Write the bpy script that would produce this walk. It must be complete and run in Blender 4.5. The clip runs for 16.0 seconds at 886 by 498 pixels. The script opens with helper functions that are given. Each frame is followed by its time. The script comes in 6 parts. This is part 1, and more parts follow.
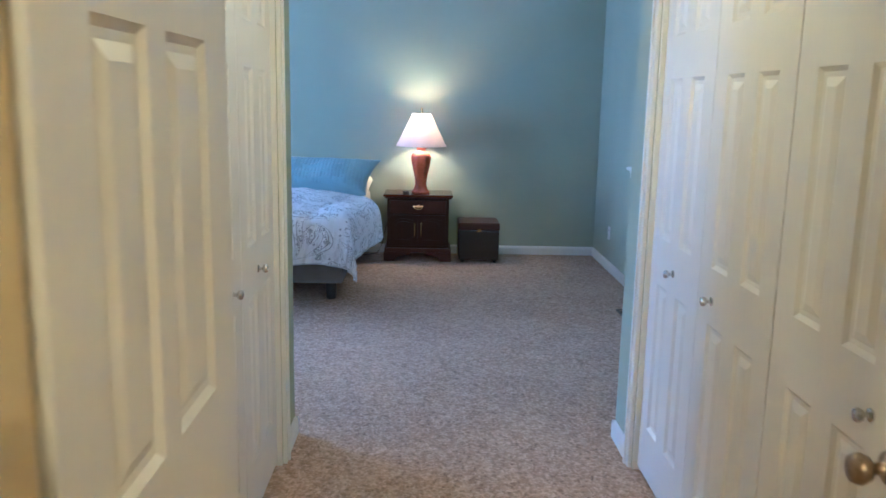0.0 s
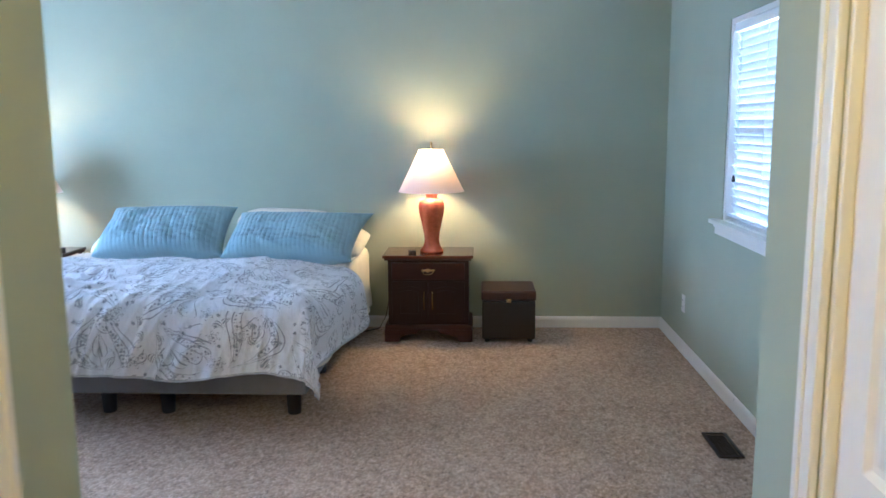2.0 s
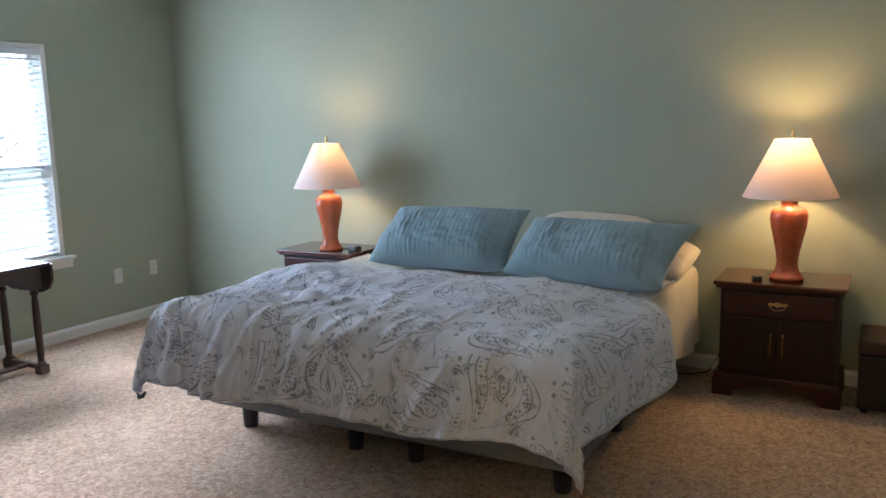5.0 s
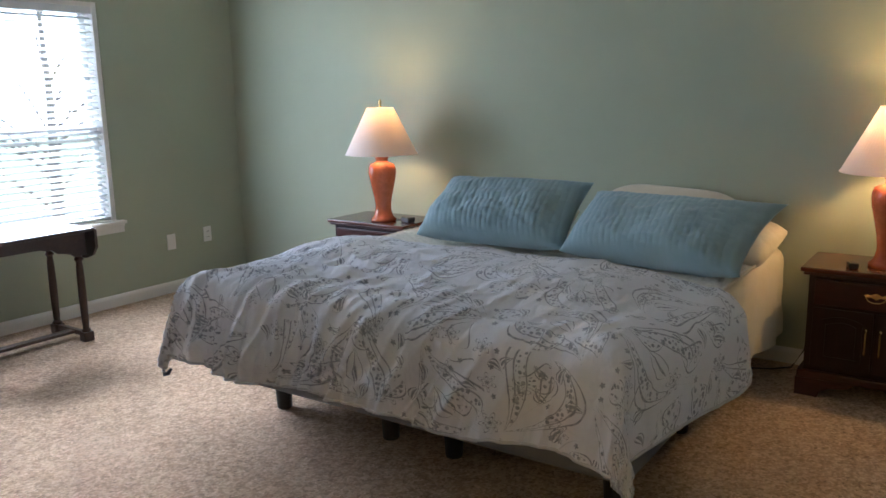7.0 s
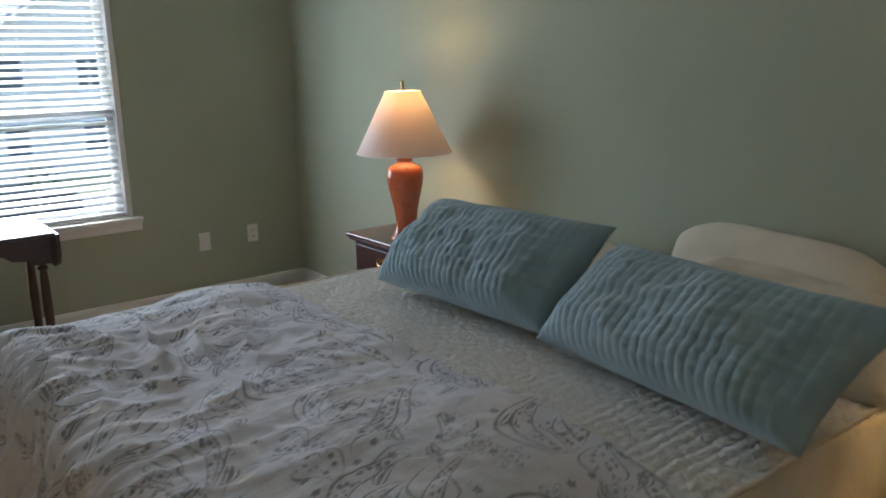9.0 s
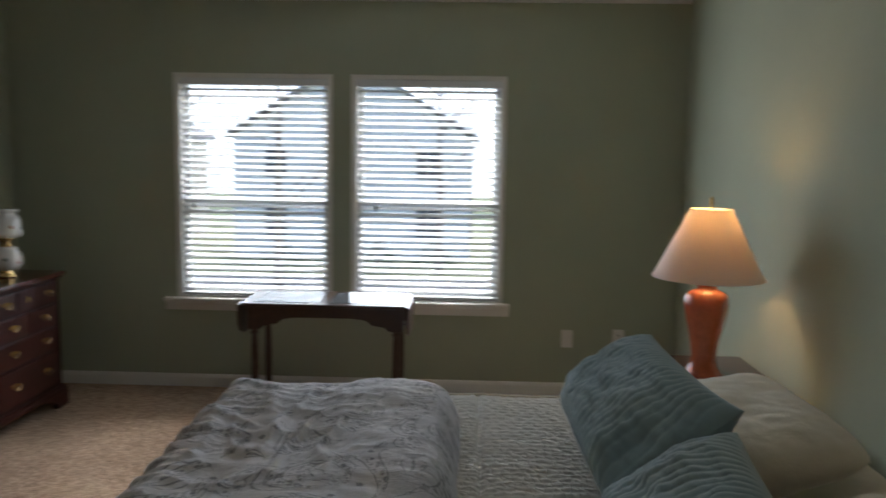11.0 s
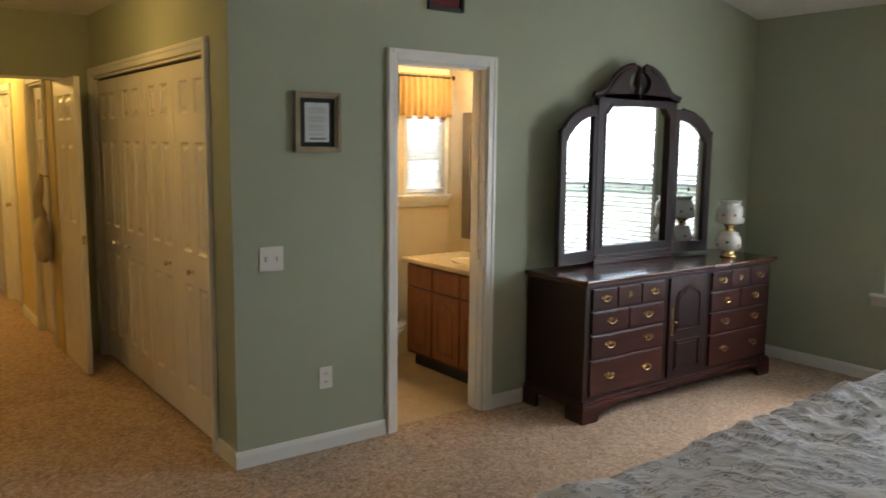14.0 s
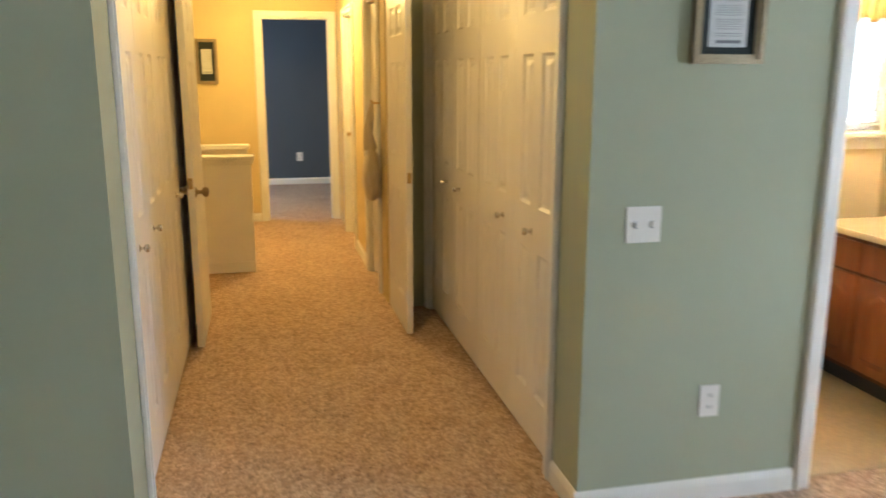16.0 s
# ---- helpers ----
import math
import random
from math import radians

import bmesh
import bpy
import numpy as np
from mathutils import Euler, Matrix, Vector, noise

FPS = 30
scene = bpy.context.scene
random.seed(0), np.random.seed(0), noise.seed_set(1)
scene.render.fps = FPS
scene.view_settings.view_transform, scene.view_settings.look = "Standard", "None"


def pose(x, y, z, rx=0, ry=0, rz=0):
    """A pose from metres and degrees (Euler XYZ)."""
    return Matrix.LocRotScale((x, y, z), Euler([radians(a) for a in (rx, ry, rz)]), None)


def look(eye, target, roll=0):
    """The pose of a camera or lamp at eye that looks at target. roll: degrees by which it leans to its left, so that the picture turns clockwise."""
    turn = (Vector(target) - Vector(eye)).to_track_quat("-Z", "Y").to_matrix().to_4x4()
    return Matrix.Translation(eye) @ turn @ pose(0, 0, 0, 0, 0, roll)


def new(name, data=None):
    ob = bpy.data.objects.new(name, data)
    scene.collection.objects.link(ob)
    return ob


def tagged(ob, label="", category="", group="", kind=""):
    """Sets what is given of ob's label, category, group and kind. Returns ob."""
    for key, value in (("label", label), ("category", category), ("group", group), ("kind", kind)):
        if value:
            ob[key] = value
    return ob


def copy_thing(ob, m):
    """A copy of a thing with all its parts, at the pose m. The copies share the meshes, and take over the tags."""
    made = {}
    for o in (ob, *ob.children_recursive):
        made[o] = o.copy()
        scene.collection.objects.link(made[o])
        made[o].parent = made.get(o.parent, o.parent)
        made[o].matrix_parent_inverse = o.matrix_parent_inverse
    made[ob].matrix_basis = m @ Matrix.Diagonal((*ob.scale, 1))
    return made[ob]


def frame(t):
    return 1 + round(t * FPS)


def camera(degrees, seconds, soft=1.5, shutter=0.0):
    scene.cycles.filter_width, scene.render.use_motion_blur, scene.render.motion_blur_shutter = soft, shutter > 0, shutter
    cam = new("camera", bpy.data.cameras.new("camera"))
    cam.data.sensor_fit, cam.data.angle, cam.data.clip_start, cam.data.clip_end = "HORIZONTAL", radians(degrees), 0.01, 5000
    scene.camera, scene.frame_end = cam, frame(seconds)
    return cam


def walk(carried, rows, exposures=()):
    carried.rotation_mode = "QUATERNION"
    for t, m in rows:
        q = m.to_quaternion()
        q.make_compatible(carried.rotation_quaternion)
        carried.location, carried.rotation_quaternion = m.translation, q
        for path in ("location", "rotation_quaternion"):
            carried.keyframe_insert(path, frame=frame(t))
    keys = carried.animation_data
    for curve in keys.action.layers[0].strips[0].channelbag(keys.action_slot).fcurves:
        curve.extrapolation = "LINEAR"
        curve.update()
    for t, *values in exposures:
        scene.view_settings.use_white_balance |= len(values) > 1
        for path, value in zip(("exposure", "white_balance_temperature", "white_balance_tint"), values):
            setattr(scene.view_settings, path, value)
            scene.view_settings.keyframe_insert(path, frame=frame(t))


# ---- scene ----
cam = camera(57.9, 16.0, 1.5, 0.4)
PATH = [
    (0, (0.575, -3.45, 1.515), (0.622, -1.484, 1.147), 1.2),
    (0.5, (0.713, -3.041, 1.536), (0.671, -1.083, 1.131), -0.0),
    (1, (0.754, -2.6, 1.523), (0.721, -0.638, 1.135), -0.2),
    (1.5, (0.799, -2.125, 1.535), (0.734, -0.154, 1.206), -0.9),
    (2, (0.886, -1.635, 1.554), (0.793, 0.339, 1.247), -0.4),
    (2.5, (0.951, -1.199, 1.513), (0.837, 0.774, 1.208), -0.3),
    (3, (1.045, -0.751, 1.539), (0.819, 1.212, 1.228), -0.4),
    (3.5, (1.075, -0.537, 1.539), (0.748, 1.408, 1.211), 0.2),
    (4, (1.055, -0.386, 1.521), (0.461, 1.493, 1.177), 0.2),
    (4.5, (0.954, -0.414, 1.522), (0.104, 1.365, 1.19), -1.2),
    (5, (0.953, -0.419, 1.519), (0.0, 1.311, 1.201), -1.4),
    (7.5, (0.85, 0.288, 1.455), (-0.296, 1.872, 1.034), -0.7),
    (8, (0.764, 0.747, 1.412), (-0.439, 2.278, 0.953), -0.5),
    (8.5, (0.787, 1.313, 1.476), (-0.581, 2.69, 0.992), -1.2),
    (11, (1.067, 3.059, 1.588), (-0.919, 2.991, 1.357), 0.9),
    (11.5, (1.167, 3.318, 1.581), (-0.736, 2.734, 1.39), -0.0),
    (12, (1.293, 3.379, 1.54), (-0.505, 2.527, 1.332), 1.3),
    (12.5, (1.391, 3.511, 1.578), (-0.255, 2.401, 1.338), 1.5),
    (13, (1.405, 3.648, 1.573), (-0.037, 2.283, 1.333), 1.3),
    (13.5, (1.426, 3.663, 1.588), (0.122, 2.165, 1.356), 0.9),
    (14, (1.437, 3.658, 1.622), (0.264, 2.06, 1.357), 0.6),
    (14.5, (1.384, 3.65, 1.623), (0.347, 1.969, 1.306), 0.9),
    (15, (1.318, 3.419, 1.553), (0.428, 1.667, 1.181), 1.2),
    (15.5, (1.223, 2.999, 1.547), (0.53, 1.168, 1.141), 1.0),
    (16, (1.024, 2.415, 1.531), (0.599, 0.508, 1.102), 0.1),
]
EXPOSURES = [
    (0, 3.95, 3550, 9), (1, 4.0, 3900, 10), (2, 4.12, 4150, 9), (3.5, 4.05, 4550, 10), (4.5, 3.85, 4850, 10), (5, 3.15, 4950, 10), (7.5, 2.93, 5250, 10), (8.5, 2.7, 5400, 8),
    (11, 1.85, 5900, 10), (12.5, 2.08, 5950, 10), (14.5, 3.18, 5950, 8), (16, 4.0, 5400, 8)]
walk(cam, [(t, look(eye, target, roll)) for t, eye, target, roll in PATH], EXPOSURES)

# ---- light ----
world = bpy.data.worlds.new("sky")
scene.world = world
world.use_nodes = True
wn = world.node_tree.nodes
sky = wn.new("ShaderNodeTexSky")
sky.sky_type = "NISHITA"
sky.sun_disc = False
sky.sun_elevation, sky.sun_rotation = radians(33), radians(-82)
sky.air_density, sky.dust_density = 0.8, 3.5
wn["Background"].inputs["Strength"].default_value = 0.15
world.node_tree.links.new(sky.outputs["Color"], wn["Background"].inputs["Color"])


def lamp(name, kind, place, power, color, size=0.1, size_y=None, target=None):
    data = bpy.data.lights.new(name, kind)
    data.energy, data.color = power, color
    ob = new(name, data)
    ob.matrix_world = look(place, target) if target else pose(*place)
    if kind == "AREA":
        data.size = size
        if size_y:
            data.shape, data.size_y = "RECTANGLE", size_y
    elif kind == "SUN":
        data.angle = size
    else:
        data.shadow_soft_size = size
    return ob


WARM = (1.0, 0.60, 0.16)
DAY = (0.95, 0.97, 1.0)
lamp("sun", "SUN", (-20, 4.5, 13), 3.1, (1.0, 0.98, 0.95), radians(50), target=(-4, 2.2, 1.2))
lamp("daylight_north_window", "AREA", (-4.14, 2.771, 1.36), 5.4, DAY, 1.0, 1.4, target=(0, 2.771, 1.36))
lamp("daylight_east", "AREA", (2.52, 2.49, 1.56), 4, DAY, 1.2, 1.1, target=(0, 2.49, 1.3))
lamp("daylight_bath", "AREA", (-2.05, -1.56, 1.6), 3.5, DAY, 0.45, 0.8, target=(-1.8, 0, 1.2))
# added fill to brighten the slate room, which has no window or lamp
lamp("fill_slate_room", "AREA", (3.0, -7.4, 1.5), 3.0, DAY, 1.2, 1.2, target=(0, -7.6, 1.2))
lamp("bulb_east", "POINT", (0.532, 4.150, 1.310), 1.75, (1.0, 0.57, 0.18), 0.035)
lamp("bulb_west", "POINT", (-2.440, 4.10, 1.312), 1.1, (1.0, 0.57, 0.18), 0.035)
lamp("hall_bulb", "POINT", (0.75, -1.0, 2.28), 1.5, WARM, 0.06)
lamp("landing_bulb", "POINT", (0.85, -4.6, 2.28), 6.8, WARM, 0.06)
lamp("vanity_bulb", "POINT", (-2.12, -0.72, 2.18), 1.3, (1.0, 0.68, 0.36), 0.05)


# ---- materials ----
def nodes_of(name):
    m = bpy.data.materials.new(name)
    m.use_nodes = True
    nt = m.node_tree
    return m, nt, nt.nodes["Principled BSDF"]


def node(nt, kind, **values):
    n = nt.nodes.new(kind)
    for key, value in values.items():
        n.inputs[key.replace("_", " ")].default_value = value
    return n


def coords(nt, stretch=(1, 1, 1), which="Object"):
    tc = nt.nodes.new("ShaderNodeTexCoord")
    mp = node(nt, "ShaderNodeMapping")
    mp.inputs["Scale"].default_value = stretch
    nt.links.new(tc.outputs[which], mp.inputs["Vector"])
    return mp.outputs["Vector"]


def noise_tex(nt, vec, scale, detail=4.0, rough=0.55, distortion=0.0):
    n = node(nt, "ShaderNodeTexNoise", Scale=scale, Detail=detail, Roughness=rough, Distortion=distortion)
    nt.links.new(vec, n.inputs["Vector"])
    return n.outputs["Fac"]


def ramp(nt, fac, *stops):
    r = nt.nodes.new("ShaderNodeValToRGB")
    while len(r.color_ramp.elements) < len(stops):
        r.color_ramp.elements.new(0.5)
    for e, (p, c) in zip(r.color_ramp.elements, stops):
        e.position = p
        e.color = (*c, 1) if len(c) == 3 else c
    nt.links.new(fac, r.inputs["Fac"])
    return r.outputs["Color"]


def mixed(nt, fac, a, b, mode="MIX"):
    m = nt.nodes.new("ShaderNodeMix")
    m.data_type, m.blend_type = "RGBA", mode
    for sock, v in ((m.inputs["Factor"], fac), (m.inputs[6], a), (m.inputs[7], b)):
        if isinstance(v, bpy.types.NodeSocket):
            nt.links.new(v, sock)
        else:
            sock.default_value = v if isinstance(v, (int, float)) else (*v, 1)
    return m.outputs[2]


def bumped(nt, bsdf, fac, strength, distance):
    b = node(nt, "ShaderNodeBump", Strength=strength, Distance=distance)
    nt.links.new(fac, b.inputs["Height"])
    nt.links.new(b.outputs["Normal"], bsdf.inputs["Normal"])
    return b


def scaled(c, k):
    return tuple(min(1, v * k) for v in c)


def surface(name, color, rough=0.5, metal=0.0, var=0.08, scale=4.0, fine=120.0, bump=0.05, stretch=(1, 1, 1), coat=0.0, sheen=0.0):
    m, nt, b = nodes_of(name)
    vec = coords(nt, stretch)
    big, small = noise_tex(nt, vec, scale, 5), noise_tex(nt, vec, fine, 3)
    base = ramp(nt, big, (0.3, scaled(color, 1 - var)), (0.7, scaled(color, 1 + var)))
    speck = ramp(nt, small, (0.3, (0.5 - var, ) * 3), (0.7, (0.5 + var, ) * 3))
    nt.links.new(mixed(nt, 0.5, base, speck, "OVERLAY"), b.inputs["Base Color"])
    rr = ramp(nt, big, (0.2, (max(0, rough - 0.06), ) * 3), (0.8, (min(1, rough + 0.06), ) * 3))
    nt.links.new(rr, b.inputs["Roughness"])
    b.inputs["Metallic"].default_value = metal
    b.inputs["Coat Weight"].default_value = coat
    b.inputs["Sheen Weight"].default_value = sheen
    if bump:
        bumped(nt, b, small, bump, 0.004)
    return m


def wood(name, dark, light, rough=0.3, axis=0, coat=0.3, scale=7.0):
    m, nt, b = nodes_of(name)
    stretch = [9.0, 9.0, 9.0]
    stretch[axis] = 0.7
    vec = coords(nt, stretch)
    grain = noise_tex(nt, vec, scale * 0.6, 7, 0.62, 0.6)
    fine = noise_tex(nt, vec, scale * 4, 4, 0.6)
    wide = noise_tex(nt, coords(nt), 2.2, 3)
    c = ramp(nt, grain, (0.28, dark), (0.55, scaled(dark, 1.6)), (0.8, light))
    c = mixed(nt, 0.35, c, ramp(nt, wide, (0.3, scaled(dark, 0.7)), (0.7, light)))
    nt.links.new(c, b.inputs["Base Color"])
    b.inputs["Roughness"].default_value = rough
    b.inputs["Coat Weight"].default_value = coat
    b.inputs["Coat Roughness"].default_value = 0.15
    b.inputs["Specular IOR Level"].default_value = 0.35
    bumped(nt, b, fine, 0.08, 0.002)
    return m


def wall_paint(name, color):
    m, nt, b = nodes_of(name)
    vec = coords(nt)
    big, peel = noise_tex(nt, vec, 1.3, 4), noise_tex(nt, vec, 260, 2, 0.5)
    nt.links.new(ramp(nt, big, (0.3, scaled(color, 0.96)), (0.7, scaled(color, 1.04))), b.inputs["Base Color"])
    b.inputs["Roughness"].default_value = 0.82
    b.inputs["Specular IOR Level"].default_value = 0.2
    bumped(nt, b, peel, 0.12, 0.002)
    return m


def carpet_material():
    m, nt, b = nodes_of("carpet_pile")
    vec = coords(nt)
    bent = mixed(nt, 0.012, vec, node(nt, "ShaderNodeTexNoise", Scale=60.0).outputs["Color"], "LINEAR_LIGHT")

    def tufts(scale):
        v = node(nt, "ShaderNodeTexVoronoi", Scale=scale, Randomness=1.0)
        nt.links.new(bent, v.inputs["Vector"])
        return v
    small, large = tufts(100.0), tufts(48.0)
    mid = noise_tex(nt, vec, 9, 5, 0.7, 0.5)
    wide = noise_tex(nt, vec, 1.6, 5, 0.6, 0.8)
    c = ramp(nt, small.outputs["Color"], (0.14, (0.115, 0.072, 0.042)), (0.38, (0.34, 0.235, 0.15)), (0.62, (0.52, 0.40, 0.285)), (0.85, (0.74, 0.61, 0.47)))
    c = mixed(nt, 0.42, c, ramp(nt, large.outputs["Color"], (0.15, (0.12, 0.078, 0.048)), (0.5, (0.43, 0.315, 0.21)), (0.85, (0.66, 0.53, 0.39))))
    c = mixed(nt, 0.2, c, ramp(nt, mid, (0.35, (0.26, 0.19, 0.13)), (0.65, (0.50, 0.385, 0.275))))
    c = mixed(nt, 0.2, c, ramp(nt, wide, (0.35, (0.24, 0.18, 0.125)), (0.65, (0.50, 0.40, 0.295))))
    c = mixed(nt, 1.0, c, (1.14, 1.04, 0.96), "MULTIPLY")
    nt.links.new(c, b.inputs["Base Color"])
    b.inputs["Roughness"].default_value = 0.95
    b.inputs["Specular IOR Level"].default_value = 0.1
    b.inputs["Sheen Weight"].default_value = 0.15
    low = bumped(nt, b, mid, 0.4, 0.02)
    high = node(nt, "ShaderNodeBump", Strength=0.9, Distance=0.012)
    nt.links.new(small.outputs["Color"], high.inputs["Height"])
    nt.links.new(low.outputs["Normal"], high.inputs["Normal"])
    nt.links.new(high.outputs["Normal"], b.inputs["Normal"])
    return m


def print_material():
    """Pale cotton printed with grey-blue paisley drops, beaded borders, flowers, leaves and scrolls."""
    m, nt, b = nodes_of("printed_cotton")
    uv = coords(nt, (1, 1, 1), "UV")
    warp = node(nt, "ShaderNodeTexNoise", Scale=7.0, Detail=2.0)
    nt.links.new(uv, warp.inputs["Vector"])
    vec = mixed(nt, 0.010, uv, warp.outputs["Color"], "LINEAR_LIGHT")
    ink = (0.20, 0.205, 0.24)
    on, off = (1, 1, 1), (0, 0, 0)

    def calc(op, x, y=0.0, z=0.0):
        n = nt.nodes.new("ShaderNodeMath")
        n.operation = op
        for sock, v in zip(n.inputs, (x, y, z)):
            if isinstance(v, bpy.types.NodeSocket):
                nt.links.new(v, sock)
            else:
                sock.default_value = v
        return n.outputs[0]

    def local(scale, jitter, shift):
        """Place inside each cell of a loose grid, turned by a random angle, and three random values."""
        mv = node(nt, "ShaderNodeMapping", Location=(shift, shift * 0.7, 0))
        nt.links.new(vec, mv.inputs["Vector"])
        v = node(nt, "ShaderNodeTexVoronoi", Scale=scale, Randomness=jitter)
        v.voronoi_dimensions = "2D"
        nt.links.new(mv.outputs["Vector"], v.inputs["Vector"])
        d = nt.nodes.new("ShaderNodeVectorMath")
        d.operation = "SUBTRACT"
        nt.links.new(mv.outputs["Vector"], d.inputs[0])
        nt.links.new(v.outputs["Position"], d.inputs[1])
        seed = nt.nodes.new("ShaderNodeSeparateColor")
        nt.links.new(v.outputs["Color"], seed.inputs["Color"])
        turn = nt.nodes.new("ShaderNodeVectorRotate")
        turn.rotation_type = "Z_AXIS"
        nt.links.new(d.outputs[0], turn.inputs["Vector"])
        nt.links.new(calc("MULTIPLY", seed.outputs[0], 6.283), turn.inputs["Angle"])
        xyz = nt.nodes.new("ShaderNodeSeparateXYZ")
        nt.links.new(turn.outputs[0], xyz.inputs[0])
        return calc("MULTIPLY", xyz.outputs[0], scale), calc("MULTIPLY", xyz.outputs[1], scale), seed.outputs[1], seed.outputs[2]

    def both(x, y):
        return mixed(nt, 1.0, x, y, "MULTIPLY")

    def drop(x, y, length, width, bend):
        """0 on the spine of a bent drop, 1 on its outline."""
        p = calc("DIVIDE", x, length)
        q = calc("SUBTRACT", y, calc("MULTIPLY", calc("MULTIPLY", p, p), bend))
        round_ = calc("SQRT", calc("MAXIMUM", calc("SUBTRACT", 1.0, calc("MULTIPLY", p, p)), 0.0))
        w = calc("MULTIPLY", calc("MULTIPLY", round_, calc("MULTIPLY_ADD", p, -0.8, 1.0)), width)
        return calc("MINIMUM", calc("DIVIDE", calc("ABSOLUTE", q), calc("MAXIMUM", w, 0.002)), 3.0)

    def bands(f, *edges):
        stops = [(0.0, off if edges[0] > 0 else on)]
        for i in range(0, len(edges), 2):
            if edges[i] > 0:
                stops += [(edges[i] / 3 - 0.006, off), (edges[i] / 3, on)]
            stops += [(edges[i + 1] / 3, on), (edges[i + 1] / 3 + 0.006, off)]
        return ramp(nt, calc("DIVIDE", f, 3.0), *stops)

    def petals(x, y, count, size, k):
        r = calc("SQRT", calc("ADD", calc("MULTIPLY", x, x), calc("MULTIPLY", y, y)))
        a = calc("COSINE", calc("MULTIPLY", calc("ARCTAN2", y, x), count))
        return calc("MINIMUM", calc("DIVIDE", r, calc("MULTIPLY", calc("MULTIPLY_ADD", a, k, 1.0 - k), size)), 3.0)

    def some(value, share):
        return ramp(nt, value, (share - 0.01, on), (share, off))

    beads_v = node(nt, "ShaderNodeTexVoronoi", Scale=58.0, Randomness=0.5)
    nt.links.new(uv, beads_v.inputs["Vector"])
    beads = ramp(nt, beads_v.outputs["Distance"], (0.36, on), (0.46, off))
    layers = []
    # large paisleys with a beaded border, a leaf inside and fine outer line
    x, y, s1, s2 = local(2.9, 0.5, 0.0)
    f = drop(x, y, 0.46, 0.30, 0.20)
    layers.append(bands(f, 0.59, 0.61, 0.955, 0.995))
    layers.append(both(bands(f, 0.64, 0.90), beads))
    layers.append(bands(drop(calc("ADD", x, 0.10), y, 0.17, 0.085, 0.03), 0.0, 0.12, 0.86, 1.0))
    layers.append(both(some(s1, 0.6), bands(f, 1.22, 1.27)))
    # middle drops, some filled
    x, y, s1, s2 = local(7.0, 0.7, 3.3)
    f = drop(x, y, 0.44, 0.27, 0.18)
    layers.append(both(some(s1, 0.50), bands(f, 0.90, 1.0)))
    layers.append(both(some(s1, 0.40), both(bands(f, 0.2, 0.7), beads)))
    # flowers with a ring of petals
    x, y, s1, s2 = local(8.0, 0.7, 7.1)
    f = petals(x, y, 6.0, 0.30, 0.28)
    layers.append(both(some(s1, 0.36), bands(f, 0.0, 0.22, 0.5, 0.62, 0.92, 1.0)))
    # slim leaves and dots
    x, y, s1, s2 = local(10.5, 0.8, 11.7)
    layers.append(both(some(s1, 0.42), bands(drop(x, y, 0.34, 0.14, 0.12), 0.0, 0.30, 0.72, 1.0)))
    x, y, s1, s2 = local(19.0, 0.9, 5.9)
    layers.append(both(some(s1, 0.24), bands(petals(x, y, 5.0, 0.26, 0.2), 0.0, 0.8)))
    mask = layers[0]
    for extra in layers[1:]:
        mask = mixed(nt, 1.0, mask, extra, "LIGHTEN")
    fade = ramp(nt, noise_tex(nt, uv, 60, 4, 0.7), (0.3, (0.45, ) * 3), (0.6, (0.95, ) * 3))
    mask = mixed(nt, 1.0, mask, fade, "MULTIPLY")
    cloth = ramp(nt, noise_tex(nt, uv, 2.5, 4), (0.3, (0.66, 0.655, 0.69)), (0.7, (0.74, 0.73, 0.765)))
    nt.links.new(mixed(nt, mask, cloth, ink), b.inputs["Base Color"])
    b.inputs["Roughness"].default_value = 0.85
    b.inputs["Sheen Weight"].default_value = 0.2
    crease = noise_tex(nt, coords(nt, (1.0, 0.35, 1.0), "UV"), 22, 6, 0.62, 1.4)
    low = bumped(nt, b, crease, 0.55, 0.016)
    weave = node(nt, "ShaderNodeBump", Strength=0.25, Distance=0.001)
    nt.links.new(noise_tex(nt, uv, 420, 2), weave.inputs["Height"])
    nt.links.new(low.outputs["Normal"], weave.inputs["Normal"])
    nt.links.new(weave.outputs["Normal"], b.inputs["Normal"])
    return m


def cloth_material(name, color, crinkle=0.3, scale=28.0, weave=500.0):
    m, nt, b = nodes_of(name)
    vec = coords(nt)
    soft = noise_tex(nt, vec, scale, 5, 0.6, 0.8)
    nt.links.new(ramp(nt, noise_tex(nt, vec, 5, 4), (0.3, scaled(color, 0.92)), (0.7, scaled(color, 1.06))), b.inputs["Base Color"])
    b.inputs["Roughness"].default_value = 0.9
    b.inputs["Sheen Weight"].default_value = 0.25
    low = bumped(nt, b, soft, crinkle, 0.012)
    w = node(nt, "ShaderNodeBump", Strength=0.3, Distance=0.001)
    nt.links.new(noise_tex(nt, vec, weave, 2), w.inputs["Height"])
    nt.links.new(low.outputs["Normal"], w.inputs["Normal"])
    nt.links.new(w.outputs["Normal"], b.inputs["Normal"])
    return m


